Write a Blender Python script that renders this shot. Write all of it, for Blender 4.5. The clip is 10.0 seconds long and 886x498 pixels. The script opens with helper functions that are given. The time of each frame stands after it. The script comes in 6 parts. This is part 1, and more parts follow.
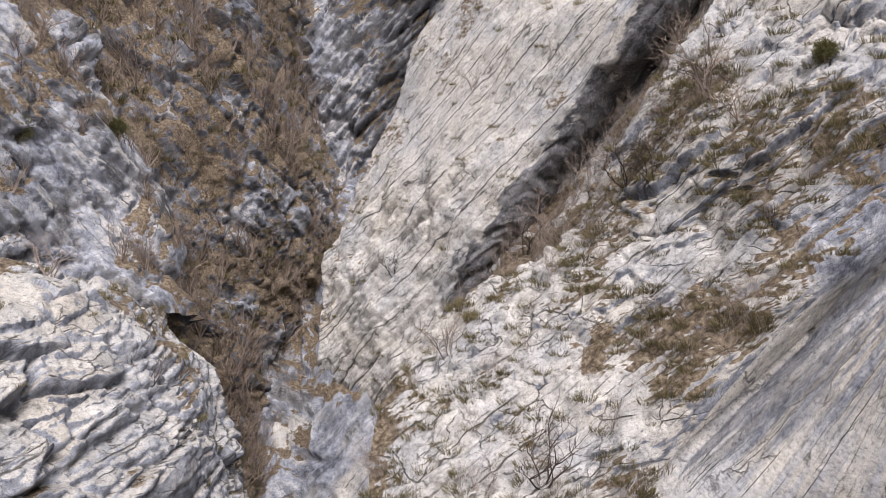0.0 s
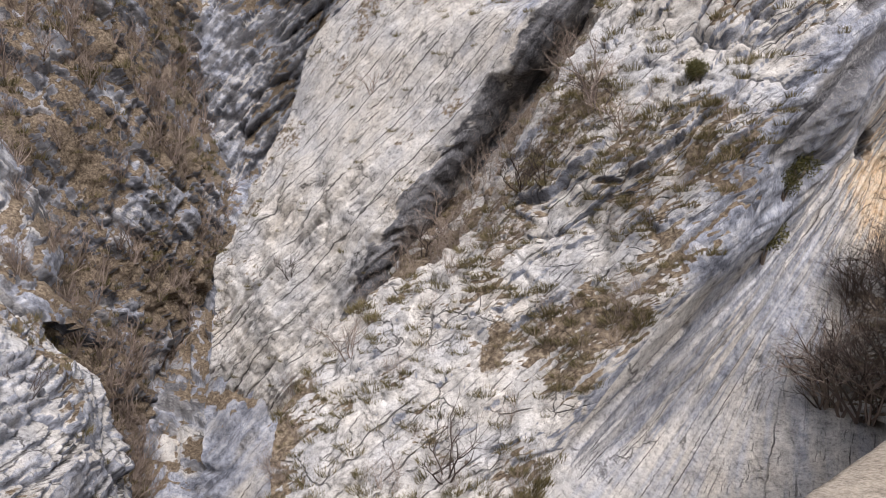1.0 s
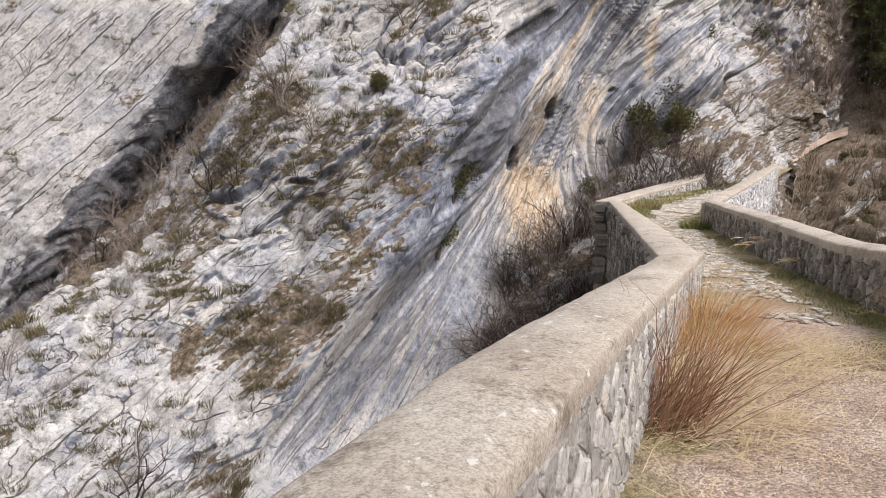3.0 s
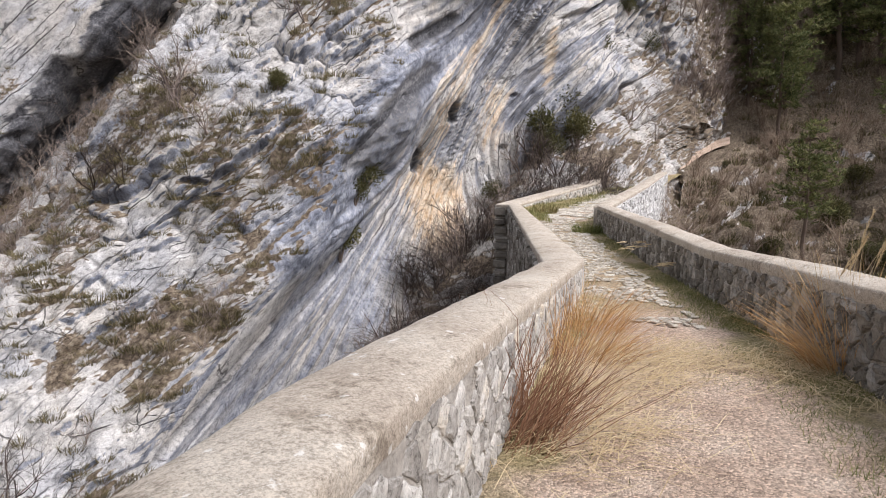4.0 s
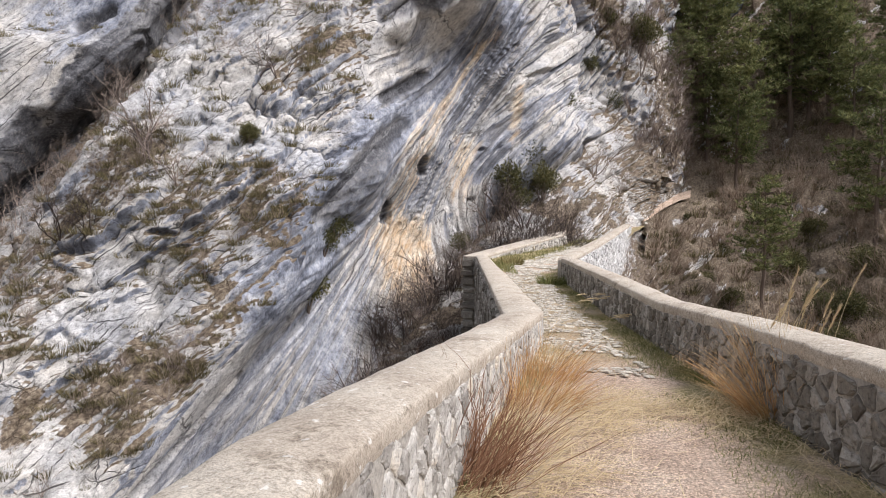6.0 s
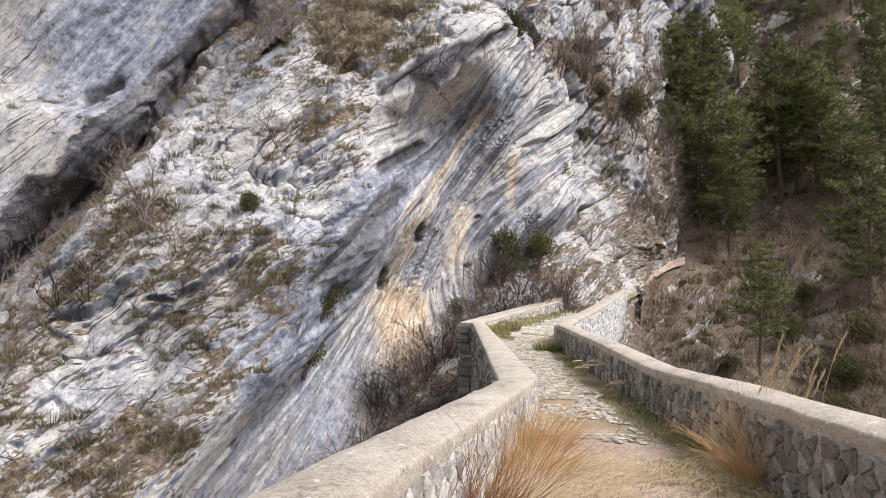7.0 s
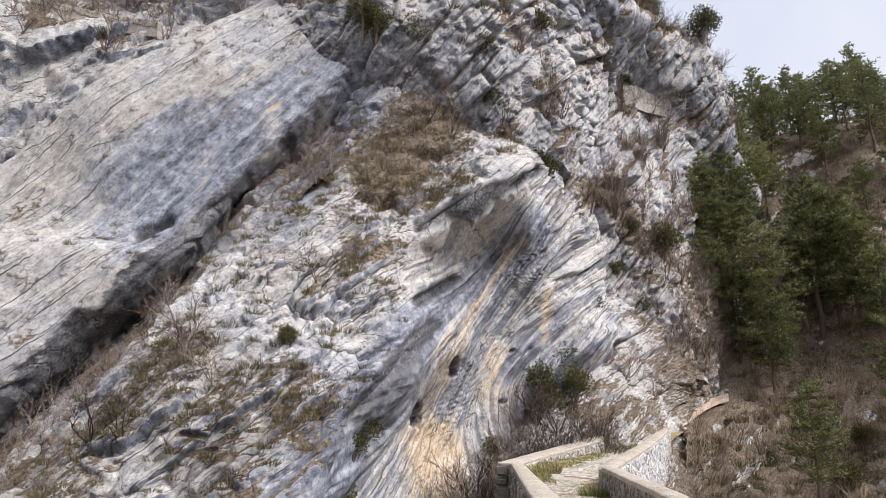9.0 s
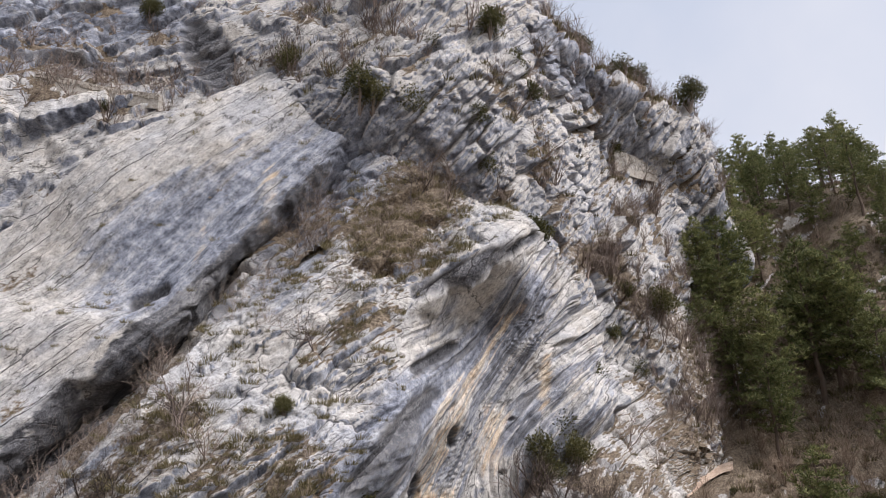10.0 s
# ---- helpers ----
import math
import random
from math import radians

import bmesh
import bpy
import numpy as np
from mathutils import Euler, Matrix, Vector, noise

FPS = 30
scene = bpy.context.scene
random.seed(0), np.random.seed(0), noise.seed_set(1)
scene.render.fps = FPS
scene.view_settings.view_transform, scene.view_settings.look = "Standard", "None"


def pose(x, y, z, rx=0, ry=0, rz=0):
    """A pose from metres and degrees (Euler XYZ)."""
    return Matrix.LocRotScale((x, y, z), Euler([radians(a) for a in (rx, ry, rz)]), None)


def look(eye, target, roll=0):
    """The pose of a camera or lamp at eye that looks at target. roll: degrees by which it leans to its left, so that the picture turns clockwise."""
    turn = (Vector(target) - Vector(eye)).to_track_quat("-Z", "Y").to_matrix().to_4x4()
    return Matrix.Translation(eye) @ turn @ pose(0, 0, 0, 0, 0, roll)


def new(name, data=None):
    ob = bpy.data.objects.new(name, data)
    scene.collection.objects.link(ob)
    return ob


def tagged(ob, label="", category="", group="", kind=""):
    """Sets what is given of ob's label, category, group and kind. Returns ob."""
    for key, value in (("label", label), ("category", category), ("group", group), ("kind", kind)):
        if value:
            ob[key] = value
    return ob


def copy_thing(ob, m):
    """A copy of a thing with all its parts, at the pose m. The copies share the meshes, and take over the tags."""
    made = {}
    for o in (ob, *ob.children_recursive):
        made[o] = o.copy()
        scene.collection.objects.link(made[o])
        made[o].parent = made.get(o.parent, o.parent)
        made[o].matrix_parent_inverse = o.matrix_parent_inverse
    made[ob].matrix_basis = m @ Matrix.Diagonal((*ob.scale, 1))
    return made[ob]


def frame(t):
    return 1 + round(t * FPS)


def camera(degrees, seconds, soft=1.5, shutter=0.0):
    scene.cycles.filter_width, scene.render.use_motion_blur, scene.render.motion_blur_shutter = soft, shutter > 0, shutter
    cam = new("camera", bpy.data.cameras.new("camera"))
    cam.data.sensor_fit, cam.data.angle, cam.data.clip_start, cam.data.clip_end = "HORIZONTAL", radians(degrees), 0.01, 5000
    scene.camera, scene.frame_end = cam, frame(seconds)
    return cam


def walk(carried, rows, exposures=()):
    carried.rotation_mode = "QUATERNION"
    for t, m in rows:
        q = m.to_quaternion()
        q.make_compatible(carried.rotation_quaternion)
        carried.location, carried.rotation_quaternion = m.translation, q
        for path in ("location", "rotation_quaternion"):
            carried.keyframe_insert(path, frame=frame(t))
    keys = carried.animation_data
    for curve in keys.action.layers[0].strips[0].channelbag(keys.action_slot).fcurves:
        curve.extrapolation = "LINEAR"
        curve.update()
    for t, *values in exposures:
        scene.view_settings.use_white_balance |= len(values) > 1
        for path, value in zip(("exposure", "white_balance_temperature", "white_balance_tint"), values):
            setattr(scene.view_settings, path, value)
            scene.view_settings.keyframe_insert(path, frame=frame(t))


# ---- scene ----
cam = camera(67.33, 10.0, soft=0.6)
PATH = [
    (0.0, pose(-0.019, 0.380, 1.625, 83.19, 4.74, -0.50)),
    (0.5, pose(-0.212, 0.242, 1.653, 82.81, 3.82, -6.19)),
    (1.0, pose(-0.362, -0.014, 1.650, 82.81, 3.84, -9.66)),
    (1.5, pose(-0.576, -0.176, 1.593, 82.40, 3.50, -18.32)),
    (2.0, pose(-0.621, -0.298, 1.553, 82.15, 2.76, -24.46)),
    (2.5, pose(-0.568, -0.421, 1.532, 81.99, 2.31, -29.58)),
    (3.0, pose(-0.614, -0.507, 1.551, 81.91, 1.46, -35.55)),
    (4.5, pose(-0.173, -0.644, 1.594, 81.93, 0.31, -44.78)),
    (5.0, pose(-0.248, -0.767, 1.613, 82.07, 0.36, -45.22)),
    (6.5, pose(-0.564, -0.942, 1.689, 89.18, 0.00, -46.06)),
    (7.0, pose(-0.628, -1.047, 1.692, 91.87, 0.04, -46.10)),
    (7.5, pose(-0.659, -1.096, 1.701, 94.72, -0.27, -45.45)),
    (8.0, pose(-0.712, -1.076, 1.722, 97.53, -0.48, -44.47)),
    (8.5, pose(-0.784, -1.014, 1.733, 100.37, -0.47, -43.79)),
    (9.0, pose(-0.866, -0.918, 1.783, 103.18, -0.45, -43.56)),
    (9.5, pose(-0.946, -0.814, 1.840, 105.94, -0.04, -43.75)),
    (10.0, pose(-0.968, -0.761, 1.838, 108.82, 0.13, -43.94)),
]
walk(cam, PATH, [(0.0, -0.16, 6550, 16), (2.5, -0.15, 6500, 15), (4.5, -0.03, 6300, 15), (6.5, 0.02, 6350, 14), (8.0, 0.12, 6300, 14), (10.0, -0.15, 6350, 15)])

# ---- light: a bright overcast sky, brighter behind the camera ----
world = bpy.data.worlds.new("sky")
scene.world = world
world.use_nodes = True
wt = world.node_tree
wt.nodes.clear()
w_out = wt.nodes.new("ShaderNodeOutputWorld")
w_bg = wt.nodes.new("ShaderNodeBackground")
w_sky = wt.nodes.new("ShaderNodeTexSky")
w_sky.sky_type = 'NISHITA'
w_sky.sun_disc = False
w_sky.sun_elevation = radians(50)
w_sky.sun_rotation = radians(161)
w_sky.air_density, w_sky.dust_density, w_sky.ozone_density = 1.0, 4.0, 1.0
w_mix = wt.nodes.new("ShaderNodeMixRGB")
w_mix.inputs[0].default_value = 0.75
w_coord = wt.nodes.new("ShaderNodeTexCoord")
w_noise = wt.nodes.new("ShaderNodeTexNoise")
w_noise.inputs["Scale"].default_value = 2.2
w_noise.inputs["Detail"].default_value = 5
w_ramp = wt.nodes.new("ShaderNodeValToRGB")
w_ramp.color_ramp.elements[0].position, w_ramp.color_ramp.elements[0].color = 0.3, (6.6, 7.3, 8.4, 1)
w_ramp.color_ramp.elements[1].position, w_ramp.color_ramp.elements[1].color = 0.68, (8.8, 9.0, 9.3, 1)
wt.links.new(w_coord.outputs["Generated"], w_noise.inputs["Vector"])
wt.links.new(w_noise.outputs["Fac"], w_ramp.inputs["Fac"])
wt.links.new(w_sky.outputs["Color"], w_mix.inputs[1])
wt.links.new(w_ramp.outputs["Color"], w_mix.inputs[2])
wt.links.new(w_mix.outputs["Color"], w_bg.inputs["Color"])
w_bg.inputs["Strength"].default_value = 0.12
wt.links.new(w_bg.outputs[0], w_out.inputs[0])
sun = new("sun", bpy.data.lights.new("sun", 'SUN'))
sun.data.energy, sun.data.angle, sun.data.color = 4.8, radians(30), (1.0, 0.975, 0.95)
sun.matrix_world = look((26, -76, 95), (0, 0, 0))
scene.view_settings.exposure = 0.0


# ---- noise for forms and masks ----
def hash3(i, j, k, seed=0):
    """Even random numbers from 0 to 1 for whole-number cells."""
    h = (i.astype(np.int64) * 374761393 + j.astype(np.int64) * 668265263 + k.astype(np.int64) * 2147483647 + seed * 974634777) & 0xFFFFFFFF
    h = ((h ^ (h >> 13)) * 1274126177) & 0xFFFFFFFF
    h = ((h ^ (h >> 16)) * 2246822519) & 0xFFFFFFFF
    return (h ^ (h >> 15)).astype(np.float64) / 4294967295.0


def vnoise(p, seed=0):
    """Smooth noise from -1 to 1 at points p (n, 3)."""
    f = np.floor(p)
    u = p - f
    u = u * u * u * (u * (u * 6 - 15) + 10)
    i, j, k = f[:, 0], f[:, 1], f[:, 2]
    r = 0
    for a in (0, 1):
        for b in (0, 1):
            for c in (0, 1):
                w = (u[:, 0] if a else 1 - u[:, 0]) * (u[:, 1] if b else 1 - u[:, 1]) * (u[:, 2] if c else 1 - u[:, 2])
                r = r + w * hash3(i + a, j + b, k + c, seed)
    return 2 * r - 1


def fbm(p, size, octaves=4, gain=0.5, seed=0):
    r, amp, total = 0, 1.0, 0
    for o in range(octaves):
        r = r + amp * vnoise(p / size + 17.3 * o, seed + o)
        total += amp
        amp *= gain
        size *= 0.48
    return r / total


def smooth(a, b, x):
    t = np.clip((x - a) / (b - a), 0, 1)
    return t * t * (3 - 2 * t)


# ---- materials ----
def nodes_of(name):
    m = bpy.data.materials.new(name)
    m.use_nodes = True
    nt = m.node_tree
    return m, nt, nt.nodes["Principled BSDF"]


def tex(nt, scale, detail=6, rough=0.6, vec=None, kind="ShaderNodeTexNoise"):
    n = nt.nodes.new(kind)
    n.inputs["Scale"].default_value = scale
    if kind == "ShaderNodeTexNoise":
        n.inputs["Detail"].default_value = detail
        n.inputs["Roughness"].default_value = rough
    if vec is not None:
        nt.links.new(vec, n.inputs["Vector"])
    return n


def ramp(nt, fac, stops):
    r = nt.nodes.new("ShaderNodeValToRGB")
    e = r.color_ramp.elements
    while len(e) < len(stops):
        e.new(0.5)
    for k, (pos, col) in enumerate(stops):
        e[k].position = pos
        e[k].color = (*col, 1) if len(col) == 3 else col
    nt.links.new(fac, r.inputs["Fac"])
    return r.outputs["Color"]


def mixc(nt, fac, a, b, mode='MIX'):
    m = nt.nodes.new("ShaderNodeMixRGB")
    m.blend_type = mode
    for s, v in ((0, fac), (1, a), (2, b)):
        if isinstance(v, (int, float)):
            m.inputs[s].default_value = v
        elif isinstance(v, tuple):
            m.inputs[s].default_value = (*v, 1)
        else:
            nt.links.new(v, m.inputs[s])
    return m.outputs[0]


def math_node(nt, op, a, b=None):
    m = nt.nodes.new("ShaderNodeMath")
    m.operation = op
    for s, v in ((0, a), (1, b)):
        if v is None:
            continue
        if isinstance(v, (int, float)):
            m.inputs[s].default_value = v
        else:
            nt.links.new(v, m.inputs[s])
    return m.outputs[0]


def attr(nt, name):
    a = nt.nodes.new("ShaderNodeAttribute")
    a.attribute_name = name
    return a.outputs["Fac"]


def bump(nt, bsdf, height, strength, dist):
    b = nt.nodes.new("ShaderNodeBump")
    b.inputs["Strength"].default_value = strength
    b.inputs["Distance"].default_value = dist
    nt.links.new(height, b.inputs["Height"])
    nt.links.new(b.outputs[0], bsdf.inputs["Normal"])


def position(nt):
    return nt.nodes.new("ShaderNodeNewGeometry").outputs["Position"]


def edge_lines(nt, coord, dims, scale, width, mask):
    """Thin broken cracks: the borders of irregular cells, kept only where the mask is open."""
    v = nt.nodes.new("ShaderNodeTexVoronoi")
    v.voronoi_dimensions, v.feature = dims, 'DISTANCE_TO_EDGE'
    v.inputs["Scale"].default_value = scale
    nt.links.new(coord, v.inputs["W" if dims == '1D' else "Vector"])
    line = ramp(nt, v.outputs["Distance"], [(0.0, (1, 1, 1)), (width * 0.45, (0.8, 0.8, 0.8)), (width, (0, 0, 0))])
    return mixc(nt, 1.0, line, mask, 'MULTIPLY')


def crisp(nt, mask, noise_out, spread, lo, hi):
    """A soft mask broken up by noise into a patch with a ragged edge."""
    v = math_node(nt, 'ADD', mask, math_node(nt, 'MULTIPLY', math_node(nt, 'SUBTRACT', noise_out, 0.5), spread))
    return ramp(nt, v, [(lo, (0, 0, 0)), (hi, (1, 1, 1))])


def limestone():
    m, nt, b = nodes_of("limestone")
    pos = position(nt)
    cu, cs = attr(nt, "bed_u"), attr(nt, "bed_w")

    def bed_vector(ku, ks, kp=0.0):
        v = nt.nodes.new("ShaderNodeCombineXYZ")
        nt.links.new(math_node(nt, 'MULTIPLY', cu, ku), v.inputs[0])
        nt.links.new(math_node(nt, 'MULTIPLY', cs, ks), v.inputs[1])
        return v.outputs[0] if not kp else mixc(nt, 1.0, v.outputs[0], mixc(nt, 1.0, pos, (kp, kp, kp), 'MULTIPLY'), 'ADD')
    big = tex(nt, 0.3, 5, 0.6, pos).outputs["Fac"]
    patch = tex(nt, 1.7, 6, 0.68, pos).outputs["Fac"]
    pits = tex(nt, 6.5, 5, 0.74, pos).outputs["Fac"]
    grit = tex(nt, 24.0, 3, 0.7, pos).outputs["Fac"]
    streak = tex(nt, 1.0, 5, 0.64, bed_vector(1.6, 0.34, 0.15)).outputs["Fac"]
    layer = tex(nt, 1.0, 6, 0.7, bed_vector(1.5, 0.7, 1.0)).outputs["Fac"]
    wob = math_node(nt, 'SUBTRACT', tex(nt, 0.9, 5, 0.6, pos).outputs["Fac"], 0.5)
    w = math_node(nt, 'ADD', cu, math_node(nt, 'MULTIPLY', wob, 0.32))
    joint_v = nt.nodes.new("ShaderNodeCombineXYZ")
    nt.links.new(w, joint_v.inputs[0])
    nt.links.new(math_node(nt, 'ADD', cs, math_node(nt, 'MULTIPLY', wob, -0.7)), joint_v.inputs[1])
    m1 = ramp(nt, tex(nt, 1.0, 4, 0.6, bed_vector(1.3, 0.3)).outputs["Fac"], [(0.46, (0, 0, 0)), (0.55, (1, 1, 1))])
    m2 = ramp(nt, tex(nt, 0.8, 4, 0.65, pos).outputs["Fac"], [(0.5, (0, 0, 0)), (0.6, (0.9, 0.9, 0.9))])
    m3 = ramp(nt, tex(nt, 0.55, 4, 0.6, pos).outputs["Fac"], [(0.45, (0, 0, 0)), (0.55, (0.9, 0.9, 0.9))])
    beds = edge_lines(nt, w, '1D', 1.0, 0.034, m1)
    thin_beds = edge_lines(nt, w, '1D', 3.3, 0.06, m2)
    joints = edge_lines(nt, joint_v.outputs[0], '2D', 0.9, 0.02, m3)
    small = edge_lines(nt, joint_v.outputs[0], '2D', 3.0, 0.04, mixc(nt, 1.0, m2, m3, 'MULTIPLY'))
    lines = mixc(nt, 1.0, mixc(nt, 1.0, beds, thin_beds, 'LIGHTEN'), mixc(nt, 1.0, joints, small, 'LIGHTEN'), 'LIGHTEN')
    cell = nt.nodes.new("ShaderNodeTexVoronoi")
    cell.voronoi_dimensions = '2D'
    cell.inputs["Scale"].default_value = 3.0
    nt.links.new(joint_v.outputs[0], cell.inputs["Vector"])
    tone = nt.nodes.new("ShaderNodeSeparateColor")
    nt.links.new(cell.outputs["Color"], tone.inputs[0])
    block = tone.outputs[0]
    mid = math_node(nt, 'ADD', math_node(nt, 'MULTIPLY', patch, 0.6), math_node(nt, 'MULTIPLY', layer, 0.4))
    col = ramp(nt, mid, [(0.36, (0.31, 0.305, 0.30)), (0.44, (0.50, 0.49, 0.475)), (0.53, (0.61, 0.595, 0.572)), (0.62, (0.68, 0.665, 0.64))])
    tint = ramp(nt, big, [(0.35, (0.80, 0.82, 0.87)), (0.5, (1, 0.985, 0.965)), (0.68, (1.0, 0.945, 0.87))])
    col = mixc(nt, 0.85, col, tint, 'MULTIPLY')
    col = mixc(nt, 0.5, col, ramp(nt, block, [(0.0, (0.78, 0.78, 0.78)), (1.0, (1.1, 1.1, 1.1))]), 'MULTIPLY')
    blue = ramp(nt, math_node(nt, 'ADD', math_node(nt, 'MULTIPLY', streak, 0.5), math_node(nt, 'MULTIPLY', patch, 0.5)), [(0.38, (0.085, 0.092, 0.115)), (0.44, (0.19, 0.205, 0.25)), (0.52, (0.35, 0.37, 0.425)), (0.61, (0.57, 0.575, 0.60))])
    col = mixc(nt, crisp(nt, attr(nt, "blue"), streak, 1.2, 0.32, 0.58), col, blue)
    orange = ramp(nt, math_node(nt, 'ADD', math_node(nt, 'MULTIPLY', streak, 0.5), math_node(nt, 'MULTIPLY', patch, 0.5)), [(0.38, (0.52, 0.34, 0.19)), (0.47, (0.70, 0.53, 0.36)), (0.60, (0.80, 0.71, 0.58))])
    col = mixc(nt, crisp(nt, attr(nt, "orange"), streak, 1.6, 0.38, 0.58), col, orange)
    grain = ramp(nt, pits, [(0.36, (0.30, 0.295, 0.295)), (0.435, (0.78, 0.78, 0.78)), (0.53, (1.0, 1.0, 1.0)), (0.64, (1.1, 1.1, 1.1))])
    col = mixc(nt, 0.7, col, grain, 'MULTIPLY')
    col = mixc(nt, 0.6, col, ramp(nt, grit, [(0.36, (0.5, 0.5, 0.5)), (0.5, (1.0, 1.0, 1.0)), (0.64, (1.2, 1.2, 1.2))]), 'MULTIPLY')
    # dark tone for cracks and for shade painted into recesses and undersides
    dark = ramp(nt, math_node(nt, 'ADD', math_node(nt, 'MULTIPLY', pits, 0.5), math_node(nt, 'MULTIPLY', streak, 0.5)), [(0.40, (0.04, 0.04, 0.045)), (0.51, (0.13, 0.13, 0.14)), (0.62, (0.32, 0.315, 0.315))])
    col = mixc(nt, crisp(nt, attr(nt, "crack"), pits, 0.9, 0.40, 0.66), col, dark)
    blue_mask = crisp(nt, attr(nt, "blue"), streak, 1.2, 0.32, 0.58)
    lines = math_node(nt, 'MULTIPLY', lines, math_node(nt, 'SUBTRACT', 1.0, math_node(nt, 'MULTIPLY', blue_mask, 0.65)))
    line = math_node(nt, 'MULTIPLY', lines, 0.85)
    col = mixc(nt, line, col, (0.045, 0.042, 0.042))
    soil_tone = tex(nt, 6.0, 6, 0.75, pos).outputs["Fac"]
    soil = ramp(nt, soil_tone, [(0.36, (0.06, 0.045, 0.032)), (0.5, (0.165, 0.126, 0.09)), (0.64, (0.33, 0.275, 0.2))])
    soil_mask = crisp(nt, attr(nt, "soil"), tex(nt, 3.2, 5, 0.75, pos).outputs["Fac"], 1.6, 0.40, 0.58)
    col = mixc(nt, soil_mask, col, soil)
    nt.links.new(col, b.inputs["Base Color"])
    b.inputs["Roughness"].default_value = 0.9
    b.inputs["Specular IOR Level"].default_value = 0.25
    h = math_node(nt, 'ADD', math_node(nt, 'MULTIPLY', layer, 0.5), math_node(nt, 'MULTIPLY', pits, 0.55))
    h = math_node(nt, 'ADD', h, math_node(nt, 'MULTIPLY', block, 0.35))
    h = math_node(nt, 'SUBTRACT', h, math_node(nt, 'MULTIPLY', lines, 0.6))
    bump(nt, b, h, 1.0, 0.14)
    return m


def masonry_mat():
    m, nt, b = nodes_of("rubble_masonry")
    pos = position(nt)
    n1 = tex(nt, 3.0, 6, 0.65, pos)
    n2 = tex(nt, 30.0, 5, 0.7, pos)
    rnd = nt.nodes.new("ShaderNodeNewGeometry").outputs["Random Per Island"]
    col = ramp(nt, n1.outputs["Fac"], [(0.3, (0.36, 0.325, 0.28)), (0.5, (0.54, 0.50, 0.445)), (0.72, (0.66, 0.63, 0.57))])
    col = mixc(nt, 0.6, col, ramp(nt, rnd, [(0.0, (0.62, 0.6, 0.58)), (0.5, (0.95, 0.93, 0.9)), (1.0, (1.2, 1.17, 1.1))]), 'MULTIPLY')
    col = mixc(nt, 0.7, col, ramp(nt, n2.outputs["Fac"], [(0.3, (0.5, 0.5, 0.5)), (0.6, (1.05, 1.05, 1.05))]), 'MULTIPLY')
    nt.links.new(col, b.inputs["Base Color"])
    b.inputs["Roughness"].default_value = 0.92
    n3 = tex(nt, 9.0, 7, 0.75, pos)
    bump(nt, b, math_node(nt, 'ADD', n2.outputs["Fac"], math_node(nt, 'MULTIPLY', n3.outputs["Fac"], 2.0)), 0.9, 0.04)
    return m


def cope_mat():
    m, nt, b = nodes_of("mortar_cope")
    pos = position(nt)
    n1 = tex(nt, 1.4, 5, 0.6, pos)
    n2 = tex(nt, 24.0, 8, 0.9, pos)
    n3 = tex(nt, 11.0, 6, 0.65, pos)
    col = ramp(nt, n1.outputs["Fac"], [(0.3, (0.41, 0.345, 0.275)), (0.5, (0.50, 0.435, 0.355)), (0.7, (0.58, 0.525, 0.44))])
    col = mixc(nt, 0.75, col, ramp(nt, n2.outputs["Fac"], [(0.38, (0.42, 0.4, 0.38)), (0.48, (0.92, 0.92, 0.92)), (0.62, (1.2, 1.2, 1.2))]), 'MULTIPLY')
    n4 = tex(nt, 90.0, 4, 0.8, pos)
    col = mixc(nt, 0.6, col, ramp(nt, n4.outputs["Fac"], [(0.40, (0.45, 0.43, 0.4)), (0.52, (1.0, 1.0, 1.0)), (0.64, (1.25, 1.25, 1.25))]), 'MULTIPLY')
    lich = ramp(nt, n3.outputs["Fac"], [(0.625, (0, 0, 0)), (0.65, (0.85, 0.85, 0.85))])
    col = mixc(nt, lich, col, (0.7, 0.68, 0.63))
    worn = ramp(nt, tex(nt, 3.0, 7, 0.75, pos).outputs["Fac"], [(0.36, (0.55, 0.52, 0.48)), (0.46, (1, 1, 1))])
    col = mixc(nt, 0.8, col, worn, 'MULTIPLY')
    nt.links.new(col, b.inputs["Base Color"])
    b.inputs["Roughness"].default_value = 0.93
    bump(nt, b, math_node(nt, 'ADD', n2.outputs["Fac"], math_node(nt, 'MULTIPLY', n3.outputs["Fac"], 1.0)), 0.7, 0.018)
    return m


